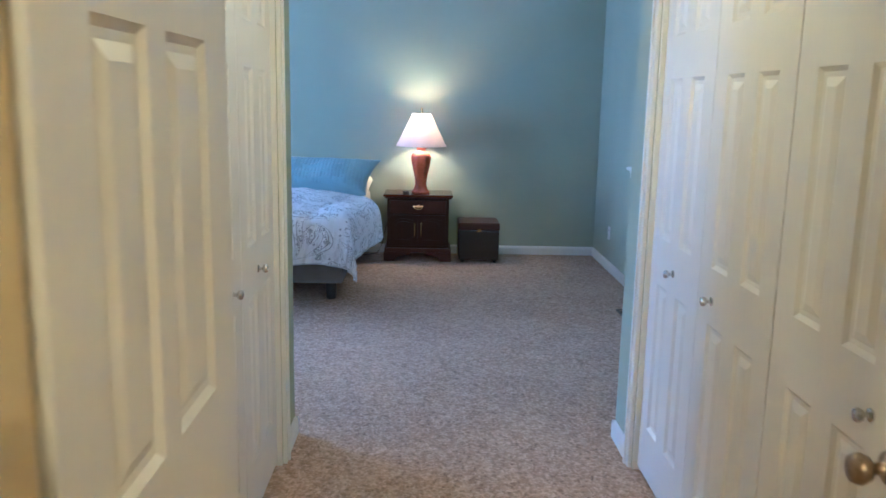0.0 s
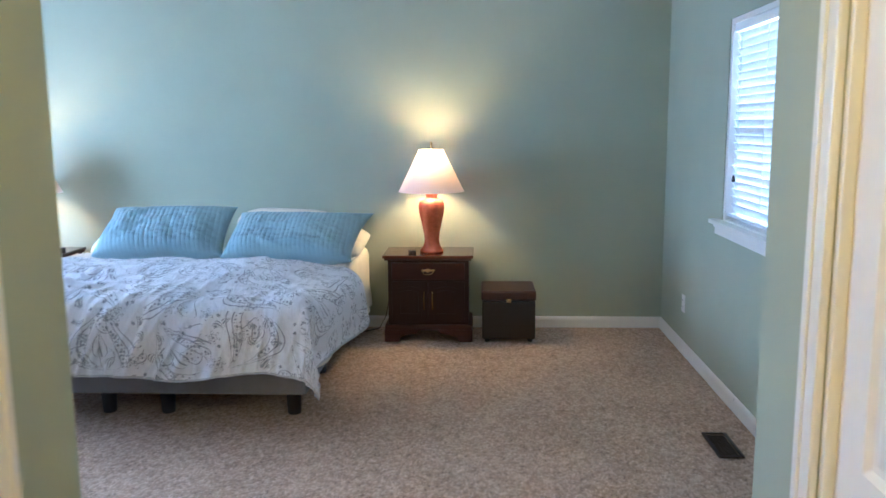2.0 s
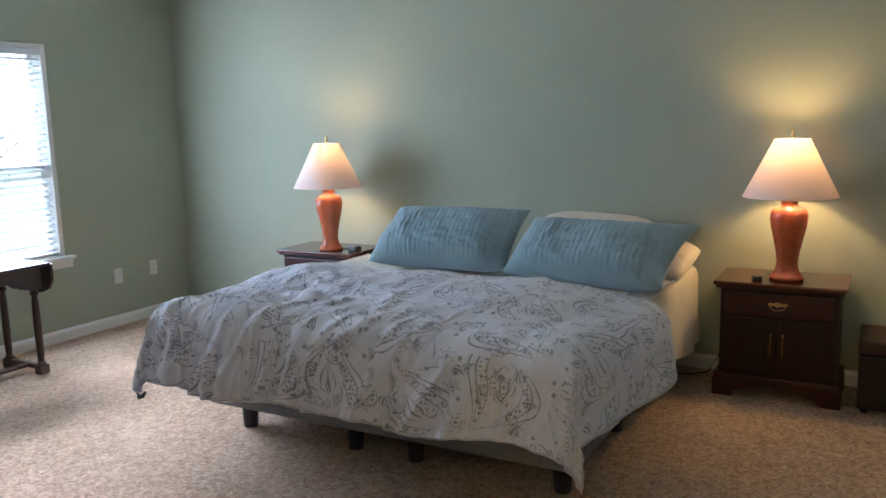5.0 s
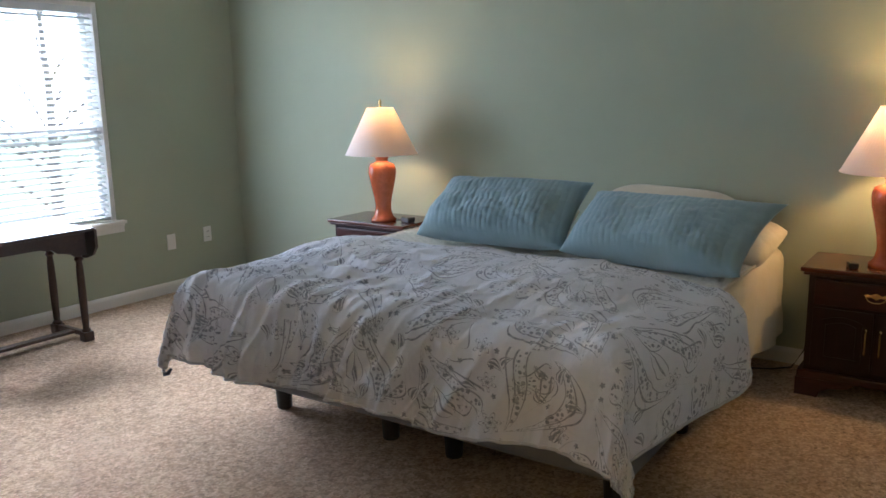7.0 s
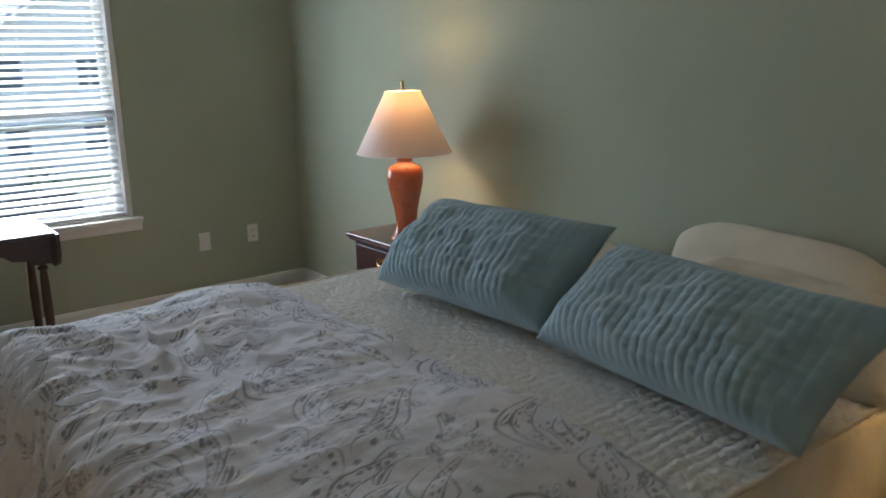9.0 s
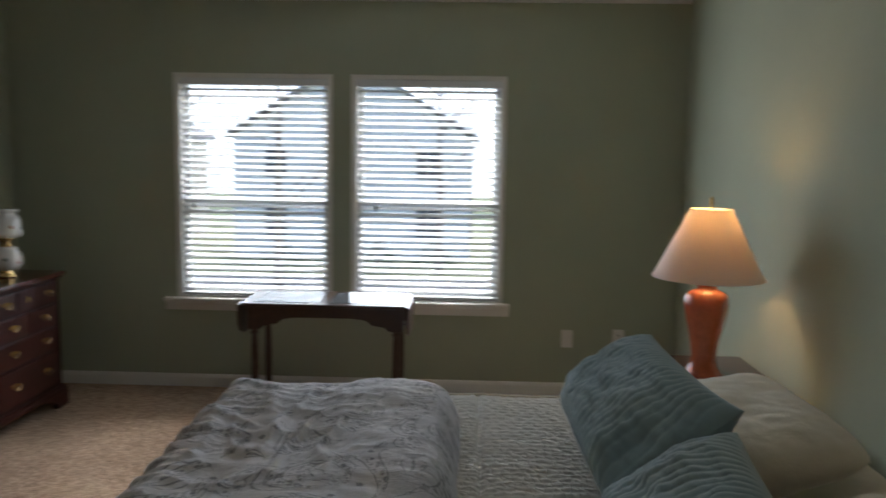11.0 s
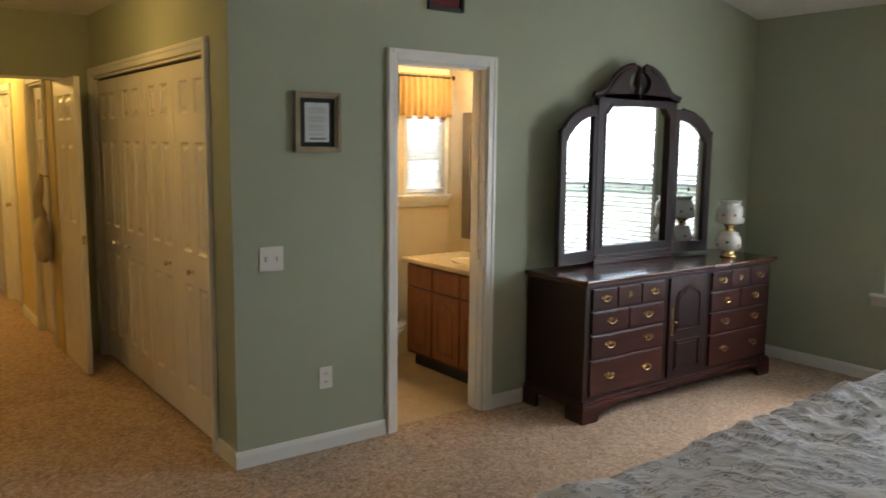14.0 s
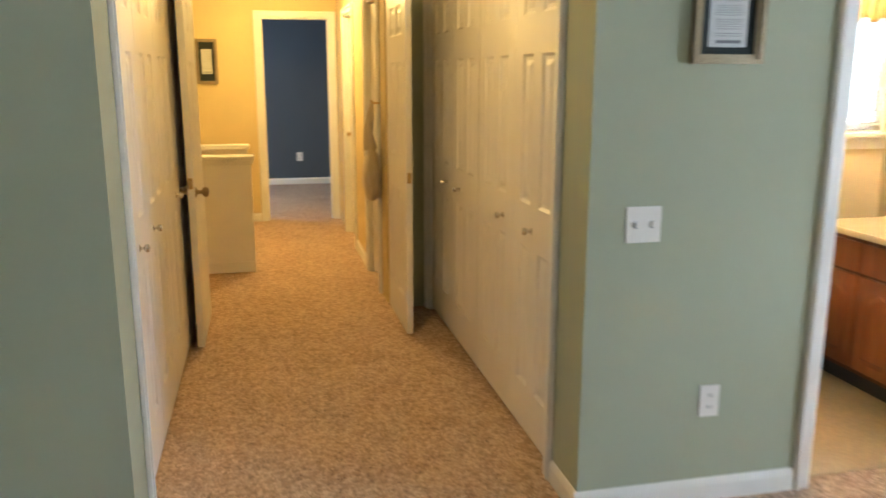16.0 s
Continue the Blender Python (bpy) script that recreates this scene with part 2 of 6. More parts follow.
def quilt_material():
    m, nt, b = nodes_of("quilted_coverlet")
    vec = coords(nt, (1.0, 1.25, 0.2))
    v = node(nt, "ShaderNodeTexVoronoi", Scale=30.0, Randomness=0.75)
    v.feature = "DISTANCE_TO_EDGE"
    nt.links.new(vec, v.inputs["Vector"])
    puff = ramp(nt, v.outputs["Distance"], (0.0, (0, 0, 0)), (0.12, (0.6, ) * 3), (0.4, (1, 1, 1)))
    # crease shade is put into the colour: seams darker than the puffs
    nt.links.new(mixed(nt, puff, (0.68, 0.65, 0.59), (0.80, 0.77, 0.71)), b.inputs["Base Color"])
    b.inputs["Roughness"].default_value = 0.9
    bumped(nt, b, puff, 0.4, 0.010)
    return m


def shade_material():
    m, nt, b = nodes_of("lampshade_fabric")
    out = nt.nodes["Material Output"]
    vec = coords(nt)
    pleat = noise_tex(nt, coords(nt, (60, 60, 1)), 3, 2)
    b.inputs["Base Color"].default_value = (0.80, 0.76, 0.73, 1)
    b.inputs["Roughness"].default_value = 0.8
    tr = node(nt, "ShaderNodeBsdfTranslucent")
    nt.links.new(ramp(nt, pleat, (0.3, (0.78, 0.67, 0.60)), (0.7, (0.84, 0.73, 0.66))), tr.inputs["Color"])
    mx = node(nt, "ShaderNodeMixShader", Fac=0.33)
    nt.links.new(b.outputs["BSDF"], mx.inputs[1])
    nt.links.new(tr.outputs["BSDF"], mx.inputs[2])
    nt.links.new(mx.outputs["Shader"], out.inputs["Surface"])
    return m


def glass_material():
    m, nt, b = nodes_of("window_glass")
    b.inputs["Transmission Weight"].default_value = 1.0
    b.inputs["Roughness"].default_value = 0.0
    b.inputs["IOR"].default_value = 1.05
    return m


def slat_material(name="blind_slat", through_light=0.06):
    m, nt, b = nodes_of(name)
    out = nt.nodes["Material Output"]
    vec = coords(nt, (1, 1, 1))
    nt.links.new(ramp(nt, noise_tex(nt, vec, 8, 3), (0.3, (0.78, 0.79, 0.78)), (0.7, (0.84, 0.84, 0.83))), b.inputs["Base Color"])
    b.inputs["Roughness"].default_value = 0.4
    tr = node(nt, "ShaderNodeBsdfTranslucent", Color=(0.8, 0.82, 0.8, 1))
    mx = node(nt, "ShaderNodeMixShader", Fac=through_light)
    nt.links.new(b.outputs["BSDF"], mx.inputs[1])
    nt.links.new(tr.outputs["BSDF"], mx.inputs[2])
    nt.links.new(mx.outputs["Shader"], out.inputs["Surface"])
    return m


GREEN = wall_paint("sage_paint", (0.40, 0.425, 0.315))
# landing walls: sage with the lamps' warm light put into the paint colour
WARM_SAGE = wall_paint("warm_lit_sage", (0.66, 0.53, 0.26))
BATHPAINT = wall_paint("cream_bath_paint", (0.66, 0.56, 0.37))
SLATE = wall_paint("slate_blue_paint", (0.085, 0.105, 0.13))
CEIL = surface("ceiling_plaster", (0.74, 0.74, 0.72), 0.85, fine=180, bump=0.25, var=0.03)
WHITE = surface("white_gloss_paint", (0.78, 0.76, 0.71), 0.32, var=0.02, fine=60, bump=0.03)
DOORPAINT = surface("door_paint", (0.77, 0.725, 0.66), 0.42, var=0.03, fine=90, bump=0.06, stretch=(1, 1, 0.15))
VINYL = surface("white_vinyl", (0.78, 0.79, 0.79), 0.35, var=0.02, bump=0.0)
PLASTIC = surface("ivory_plastic", (0.76, 0.74, 0.70), 0.35, var=0.02, bump=0.0)
CARPET = carpet_material()
PRINT = print_material()
QUILT = quilt_material()
HEM = cloth_material("grey_hem", (0.50, 0.49, 0.51), 0.2, 30)
CREAM = cloth_material("cream_cotton", (0.68, 0.61, 0.47), 0.35, 14)
BLUE = cloth_material("blue_quilted_cotton", (0.285, 0.395, 0.435), 0.06, 40)
BASEFABRIC = surface("grey_upholstery", (0.22, 0.215, 0.22), 0.9, var=0.12, fine=400, bump=0.3)
BLACK = surface("black_plastic", (0.018, 0.018, 0.02), 0.45, var=0.2)
# cherry tones differ by piece: tops lighter and redder, z-grained pieces darkest
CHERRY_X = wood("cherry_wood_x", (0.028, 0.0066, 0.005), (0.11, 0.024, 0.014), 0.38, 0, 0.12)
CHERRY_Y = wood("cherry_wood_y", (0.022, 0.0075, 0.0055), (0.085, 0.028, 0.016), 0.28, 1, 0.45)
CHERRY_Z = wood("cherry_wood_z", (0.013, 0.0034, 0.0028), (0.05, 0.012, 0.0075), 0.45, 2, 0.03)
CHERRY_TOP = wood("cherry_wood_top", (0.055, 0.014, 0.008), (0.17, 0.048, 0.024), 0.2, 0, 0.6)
WALNUT = wood("walnut_table", (0.03, 0.014, 0.009), (0.10, 0.048, 0.028), 0.3, 1, 0.35)
OAK = wood("oak_cabinet", (0.19, 0.062, 0.02), (0.40, 0.165, 0.06), 0.42, 2, 0.15)
# the vanity's oak, darkened to carry the shade in its door gaps
OAK_GAP = wood("oak_gap_shade", (0.075, 0.026, 0.010), (0.15, 0.058, 0.022), 0.5, 2, 0.05)
LEATHER = surface("brown_leather", (0.014, 0.009, 0.008), 0.42, var=0.2, fine=220, bump=0.25)
LEATHER_TOP = surface("brown_leather_lid", (0.06, 0.022, 0.015), 0.38, var=0.2, fine=220, bump=0.25)
TERRACOTTA = surface("glazed_terracotta", (0.40, 0.095, 0.035), 0.18, var=0.12, scale=6, fine=40, bump=0.02, coat=0.5)
BRASS = surface("aged_brass", (0.70, 0.50, 0.22), 0.24, 1.0, var=0.1, bump=0.02)
BRONZE = surface("worn_bronze", (0.33, 0.25, 0.16), 0.3, 1.0, var=0.15, bump=0.02)
NICKEL = surface("brushed_nickel", (0.62, 0.60, 0.56), 0.25, 1.0, var=0.05, bump=0.0)
SHADE = shade_material()
GLASS = glass_material()
SLAT = slat_material()
THIN_SLAT = slat_material("thin_vinyl_slat", 0.45)
MIRROR = surface("mirror_glass", (0.86, 0.88, 0.87), 0.0, 1.0, var=0.0, bump=0.0)
MIRROR.node_tree.nodes["Principled BSDF"].inputs["Roughness"].links and MIRROR.node_tree.links.remove(MIRROR.node_tree.nodes["Principled BSDF"].inputs["Roughness"].links[0])
MIRROR.node_tree.nodes["Principled BSDF"].inputs["Roughness"].default_value = 0.015
MILK = surface("milk_glass", (0.74, 0.72, 0.66), 0.2, var=0.03, bump=0.0, coat=0.4)
ROSE = surface("painted_flower", (0.42, 0.20, 0.13), 0.4, var=0.2)
PEWTER = surface("champagne_frame", (0.27, 0.22, 0.14), 0.35, 0.6, var=0.2, fine=160, bump=0.2)
MATBOARD = surface("dark_green_mat", (0.025, 0.035, 0.032), 0.8, var=0.1)
PAPER = surface("printed_paper", (0.74, 0.74, 0.70), 0.7, var=0.04)
INK = surface("grey_ink", (0.22, 0.22, 0.22), 0.7, var=0.1)
# brown of the bathroom mirror's dull reflection, given to an added frame
REFLECTION_BROWN = wood("reflection_brown_wood", (0.13, 0.10, 0.065), (0.24, 0.19, 0.12), 0.5, 2, 0.05)
REDMAT = surface("dark_red_mat", (0.16, 0.012, 0.016), 0.7, var=0.1)
MARBLE = surface("cream_cultured_marble", (0.72, 0.62, 0.42), 0.15, var=0.06, scale=3, fine=20, bump=0.0, coat=0.4)
TILEFLOOR = surface("bath_vinyl_floor", (0.52, 0.40, 0.24), 0.35, var=0.1, scale=6, fine=50, bump=0.03)
GOLDCLOTH = cloth_material("gold_valance", (0.45, 0.28, 0.085), 0.3, 20)
PORCELAIN = surface("porcelain", (0.78, 0.76, 0.70), 0.12, var=0.02, bump=0.0, coat=0.4)
CANVASBAG = cloth_material("beige_bag_cloth", (0.50, 0.42, 0.28), 0.5, 18)
GRILLE = surface("brown_vent_metal", (0.055, 0.036, 0.025), 0.45, 0.4, var=0.1)
GRASS = surface("winter_lawn", (0.30, 0.30, 0.15), 0.95, var=0.3, scale=2, fine=60, bump=0.4)
ASPHALT = surface("asphalt", (0.16, 0.16, 0.16), 0.9, var=0.15, scale=1, fine=40, bump=0.2)
SIDING = surface("pale_siding", (0.80, 0.78, 0.74), 0.6, var=0.04)
SIDING_TAN = surface("tan_siding", (0.66, 0.60, 0.50), 0.6, var=0.05)
SHINGLE = surface("grey_shingle", (0.34, 0.32, 0.30), 0.9, var=0.2, fine=30, bump=0.3)
DARKPANE = surface("house_pane", (0.10, 0.105, 0.11), 0.1, var=0.1, bump=0.0)
BARK = surface("bark", (0.26, 0.21, 0.16), 0.9, var=0.3, fine=50, bump=0.5)
LEAF = surface("shrub_leaf", (0.06, 0.085, 0.035), 0.8, var=0.35, fine=20, bump=0.1)
CARPAINT = surface("dark_car_paint", (0.03, 0.035, 0.045), 0.2, 0.3, var=0.05, bump=0.0, coat=0.8)
RUBBER = surface("tyre_rubber", (0.02, 0.02, 0.02), 0.8, var=0.1)
# near-black brown: the side rooms' darkness is put into the colour
ROOM_GLOOM = surface("unlit_room_gloom", (0.05, 0.03, 0.02), 0.9, var=0.1)


# ---- mesh helpers ----
def part(name, bm, material, parent=None, label="", smooth=False):
    me = bpy.data.meshes.new(name)
    bmesh.ops.recalc_face_normals(bm, faces=bm.faces)
    if smooth:
        for f in bm.faces:
            f.smooth = True
    bm.to_mesh(me)
    bm.free()
    me.materials.append(material)
    ob = new(name, me)
    ob.parent = parent
    if label:
        ob["label"] = label
    return ob


def twin(ob, m, parent=None):
    """One more of a part, on the same mesh."""
    o = new(ob.name.split(".")[0], ob.data)
    o.parent = parent or ob.parent
    o.matrix_basis = m
    return o


def thing(name, m=None, label="", category="", group="", kind=""):
    ob = new(name)
    ob.empty_display_size = 0.1
    if m is not None:
        ob.matrix_basis = m
    return tagged(ob, label, category, group, kind)


def box(x0, x1, y0, y1, z0, z1, bevel=0.0, bm=None, seg=2):
    own = bmesh.new()
    vs = [own.verts.new((x, y, z)) for x in (x0, x1) for y in (y0, y1) for z in (z0, z1)]
    for q in ((0, 1, 3, 2), (4, 6, 7, 5), (0, 4, 5, 1), (2, 3, 7, 6), (0, 2, 6, 4), (1, 5, 7, 3)):
        own.faces.new([vs[i] for i in q])
    bmesh.ops.recalc_face_normals(own, faces=own.faces)
    if bevel:
        bmesh.ops.bevel(own, geom=own.edges[:], offset=bevel, segments=seg, affect="EDGES", profile=0.6)
    return join(bm, own)


def join(bm, own):
    if bm is None:
        return own
    me = bpy.data.meshes.new("joining")
    own.to_mesh(me)
    own.free()
    bm.from_mesh(me)
    bpy.data.meshes.remove(me)
    return bm


def boxes(*rows, bevel=0.0):
    bm = bmesh.new()
    for r in rows:
        box(*r, bevel=bevel, bm=bm)
    return bm


def lathe(profile, n=32, lobes=0, depth=0.0, bm=None, center=(0, 0), close=True):
    """Turns (radius, height) pairs round the z axis; lobes press flutes into it."""
    own = bmesh.new()
    rings = []
    for r, z in profile:
        ring = []
        for i in range(n):
            a = 2 * math.pi * i / n
            k = 1 - (depth * (1 - abs(math.cos(a * lobes / 2))) if lobes else 0)
            ring.append(own.verts.new((center[0] + r * k * math.cos(a), center[1] + r * k * math.sin(a), z)))
        rings.append(ring)
    for a, b in zip(rings, rings[1:]):
        for i in range(n):
            own.faces.new((a[i], a[(i + 1) % n], b[(i + 1) % n], b[i]))
    if close:
        own.faces.new(rings[0][::-1])
        own.faces.new(rings[-1])
    return join(bm, own)


def tube(points, radius, n=8, bm=None):
    """A round bar along points."""
    own = bmesh.new()
    pts = [Vector(p) for p in points]
    rings = []
    for i, p in enumerate(pts):
        d = (pts[min(i + 1, len(pts) - 1)] - pts[max(i - 1, 0)]).normalized()
        side = d.cross(Vector((0, 0, 1)) if abs(d.z) < 0.9 else Vector((1, 0, 0))).normalized()
        up = side.cross(d)
        r = radius[i] if isinstance(radius, (list, tuple)) else radius
        rings.append([own.verts.new(p + r * (math.cos(2 * math.pi * k / n) * side + math.sin(2 * math.pi * k / n) * up)) for k in range(n)])
    for a, b in zip(rings, rings[1:]):
        for k in range(n):
            own.faces.new((a[k], a[(k + 1) % n], b[(k + 1) % n], b[k]))
    own.faces.new(rings[0][::-1])
    own.faces.new(rings[-1])
    return join(bm, own)


def plate(outline, y0, y1, bm=None):
    """An outline of (x, z) pairs given thickness from y0 to y1."""
    own = bmesh.new()
    a = [own.verts.new((x, y0, z)) for x, z in outline]
    b = [own.verts.new((x, y1, z)) for x, z in outline]
    n = len(a)
    own.faces.new(a)
    own.faces.new(b[::-1])
    for i in range(n):
        own.faces.new((a[i], b[i], b[(i + 1) % n], a[(i + 1) % n]))
    return join(bm, own)


def ring_plate(outer, inner, y0, y1, bm=None):
    """A frame between two outlines of as many points."""
    own = bmesh.new()
    v = [[own.verts.new((x, y, z)) for x, z in line] for line in (outer, inner) for y in (y0, y1)]
    n = len(outer)
    o0, o1, i0, i1 = v
    for k in range(n):
        j = (k + 1) % n
        own.faces.new((o0[k], o0[j], i0[j], i0[k]))
        own.faces.new((o1[k], i1[k], i1[j], o1[j]))
        own.faces.new((o0[k], o1[k], o1[j], o0[j]))
        own.faces.new((i0[k], i0[j], i1[j], i1[k]))
    return join(bm, own)


def grid_surface(nu, nv, fn, uvs=True):
    """A sheet of nu x nv quads; fn(u, v) in 0..1 gives the place and the print's place."""
    bm = bmesh.new()
    layer = bm.loops.layers.uv.new("UVMap") if uvs else None
    pts, tex = [], []
    for i in range(nu + 1):
        for j in range(nv + 1):
            p, q = fn(i / nu, j / nv)
            pts.append(bm.verts.new(p))
            tex.append(q)
    for i in range(nu):
        for j in range(nv):
            ids = (i * (nv + 1) + j, (i + 1) * (nv + 1) + j, (i + 1) * (nv + 1) + j + 1, i * (nv + 1) + j + 1)
            f = bm.faces.new([pts[k] for k in ids])
            f.smooth = True
            if uvs:
                for loop, k in zip(f.loops, ids):
                    loop[layer].uv = tex[k]
    return bm


def wall_cells(axis, at0, at1, lo, hi, z0, z1, holes):
    """A wall across axis between at0 and at1, from lo to hi, with rectangular holes (lo, hi, z0, z1) through it."""
    cuts = sorted({lo, hi, *[h[0] for h in holes], *[h[1] for h in holes]})
    zs = sorted({z0, z1, *[h[2] for h in holes], *[h[3] for h in holes]})
    bm = bmesh.new()
    for a, b in zip(cuts, cuts[1:]):
        run = None
        for c, d in zip(zs, zs[1:]):
            solid = not any(h[0] <= (a + b) / 2 <= h[1] and h[2] <= (c + d) / 2 <= h[3] for h in holes)
            if solid:
                run = (run[0], d) if run else (c, d)
            if run and (not solid or d == zs[-1]):
                box(*((at0, at1, a, b) if axis == "x" else (a, b, at0, at1)), *run, bm=bm)
                run = None
    return bm


def panel_leaf(w, h, thick, cols, rows, both=True):
    """A moulded panel door: x 0..w, faces at y 0 and -thick, z 0..h; cols and rows are the panels' spans."""
    bm = bmesh.new()
    xs = sorted({0, w, *[c for s in cols for c in s]})
    zs = sorted({0, h, *[c for s in rows for c in s]})

    def rect(x0, x1, z0, z1, y, inset):
        return [(x0 + inset, y, z0 + inset), (x1 - inset, y, z0 + inset), (x1 - inset, y, z1 - inset), (x0 + inset, y, z1 - inset)]

    for y, s in ((0.0, -1), (-thick, 1)) if both else ((0.0, -1), ):
        for x0, x1 in zip(xs, xs[1:]):
            for z0, z1 in zip(zs, zs[1:]):
                panel = any(a <= x0 and x1 <= b for a, b in cols) and any(a <= z0 and z1 <= b for a, b in rows)
                steps = [(0, 0.0)] + ([(0.012, 0.009), (0.024, 0.010), (0.046, 0.002)] if panel else [])
                loops = [[bm.verts.new(p) for p in rect(x0, x1, z0, z1, y + s * d, i)] for i, d in steps]
                for a, b in zip(loops, loops[1:]):
                    for k in range(4):
                        bm.faces.new((a[k], a[(k + 1) % 4], b[(k + 1) % 4], b[k]))
                bm.faces.new(loops[-1])
    edge = [(0, 0), (w, 0), (w, h), (0, h)]
    a = [bm.verts.new((x, 0, z)) for x, z in edge]
    b = [bm.verts.new((x, -thick, z)) for x, z in edge]
    for k in range(4):
        bm.faces.new((a[k], b[k], b[(k + 1) % 4], a[(k + 1) % 4]))
    if not both:
        bm.faces.new(b)
    bmesh.ops.remove_doubles(bm, verts=bm.verts, dist=1e-5)
    return bm


def fbm(x, y, z=0.0, octaves=4):
    return noise.fractal(Vector((x, y, z)), 1.0, 2.0, octaves)


# ---- setting ----
WX, EX, NY = -4.205, 2.270, 4.430      # inner faces of the bedroom's west, east and north walls
HX = 1.465                            # east face of the dressing passage; its west face is x = 0
PEAK = 3.25
WIN_S, WIN_N, WIN_E = (1.088, 2.143), (2.262, 3.280), (1.87, 3.00)


def shell(name, bm, material, label):
    return tagged(part(name, bm, material), label, "wall", kind="structure")


tagged(part("floor", box(-4.5, 2.6, -3.0, 4.6, -0.12, 0.0), CARPET), "beige-brown speckled cut-pile carpet", "carpet", kind="structure")
tagged(part("floor_landing", box(-0.6, 4.2, -10.1, -3.0, -0.12, 0.0), CARPET), "beige-brown carpet of the landing", "carpet", kind="structure")
tagged(part("floor_bathroom", box(-2.5, -0.62, -1.5, -0.06, 0.0, 0.006), TILEFLOOR), "tan vinyl bathroom floor", "floor", kind="structure")

shell("wall_west", wall_cells("x", WX - 0.16, WX, -0.2, NY + 0.2, -0.1, 2.6, [(*WIN_S, 0.615, 2.105), (*WIN_N, 0.615, 2.105)]), GREEN, "sage green wall with two windows")
shell("wall_north", box(WX, EX, NY, NY + 0.16, -0.1, 3.6), GREEN, "sage green wall behind the bed")
shell("wall_east", wall_cells("x", EX, EX + 0.16, -0.2, NY + 0.2, -0.1, 3.0, [(*WIN_E, 1.0, 2.12)]), GREEN, "sage green wall with one window")
shell("wall_south", wall_cells("y", -0.12, 0.0, WX, 0.0, -0.1, 3.6, [(-1.555, -0.925, -0.1, 2.05)]), GREEN, "sage green wall with a bathroom doorway")
shell("wall_south_east", box(HX, EX, -0.12, 0.0, -0.1, 3.6), GREEN, "sage green wall beside the passage")
shell("wall_header", box(0.0, HX, -0.12, 0.0, 2.5, 3.6), GREEN, "sage green wall above the passage")

bm = bmesh.new()
for pts in (((WX - 0.2, 2.525), (-0.97, PEAK), (EX + 0.2, 2.525)), ):
    low = [bm.verts.new((x, y, z)) for y in (-0.2, NY + 0.2) for x, z in pts]
    top = [bm.verts.new((x, y, z + 0.12)) for y in (-0.2, NY + 0.2) for x, z in pts]
    for a, b in ((0, 1), (1, 2)):
        bm.faces.new((low[a], low[b], low[b + 3], low[a + 3]))
        bm.faces.new((top[a], top[a + 3], top[b + 3], top[b]))
        for o in (0, 3):
            bm.faces.new((low[a + o], low[b + o], top[b + o], top[a + o]))
    for i in (0, 2):
        bm.faces.new((low[i], low[i + 3], top[i + 3], top[i]))
tagged(part("ceiling", bm, CEIL), "white vaulted ceiling", "ceiling", kind="structure")

# the dressing passage with closets on both sides
C0, C1, CH = -0.31, -2.60, 2.06
shell("wall_passage_west", wall_cells("x", -0.10, 0.0, -2.68, -0.12, -0.1, 2.5, [(C1, C0, -0.1, CH)]), GREEN, "sage green passage wall above the closet")
shell("wall_passage_east", wall_cells("x", HX, HX + 0.10, -2.68, -0.12, -0.1, 2.5, [(C1, C0, -0.1, CH)]), GREEN, "sage green passage wall above the closet")
shell("wall_passage_south", wall_cells("y", -2.80, -2.68, -0.1, HX + 0.1, -0.1, 2.5, [(0.185, 1.462, -0.1, 2.05)]), GREEN, "sage green wall round the double doorway")
tagged(part("ceiling_passage", box(-0.1, HX + 0.1, -2.9, -0.12, 2.5, 2.6), CEIL), "white passage ceiling", "ceiling", kind="structure")
for name, x0, x1 in (("wall_closet_west", -0.66, -0.60), ("wall_closet_east", HX + 0.6, HX + 0.66)):
    shell(name, box(x0, x1, -2.78, -0.12, -0.1, 2.5), WHITE, "white back wall of a closet")
for name, x0, x1 in (("wall_closet_end", -0.60, -0.10), ("wall_closet_end_2", HX + 0.1, HX + 0.6)):
    shell(name, box(x0, x1, -2.84, -2.78, -0.1, 2.5), WHITE, "white end wall of a closet")
    tagged(part("ceiling_closet", box(x0, x1, -2.78, -0.12, 2.42, 2.5), CEIL), "white closet ceiling", "ceiling", kind="structure")

# the landing and the slate-blue room beyond
LX = 0.245
shell("wall_landing_west", wall_cells("x", LX - 0.12, LX, -6.14, -2.80, -0.1, 2.5, [(-3.72, -3.10, -0.1, 2.05), (-5.35, -4.62, -0.1, 2.05)]), WARM_SAGE, "landing wall with doorways, warm lamplight in its colour")
shell("wall_landing_south", wall_cells("y", -6.26, -6.14, -0.5, 4.0, -0.1, 2.5, [(0.315, 1.015, -0.1, 2.08)]), WARM_SAGE, "wall with the far doorway, warm lamplight in its colour")
shell("wall_landing_east", box(3.9, 4.0, -6.14, -2.9, -0.1, 2.5), WARM_SAGE, "wall past the stairs, warm lamplight in its colour")
shell("wall_landing_north", box(HX + 0.1, 4.0, -2.9, -2.85, -0.1, 2.5), WARM_SAGE, "wall past the stairs, warm lamplight in its colour")
tagged(part("ceiling_landing", box(-0.6, 4.0, -10.0, -2.9, 2.5, 2.6), CEIL), "white landing ceiling", "ceiling", kind="structure")
shell("wall_slate_south", box(-0.6, 3.2, -9.1, -9.0, -0.1, 2.5), SLATE, "dark slate-blue wall of the far room")
shell("wall_slate_west", box(-0.6, -0.5, -9.0, -5.8, -0.1, 2.5), SLATE, "dark slate-blue wall of the far room")
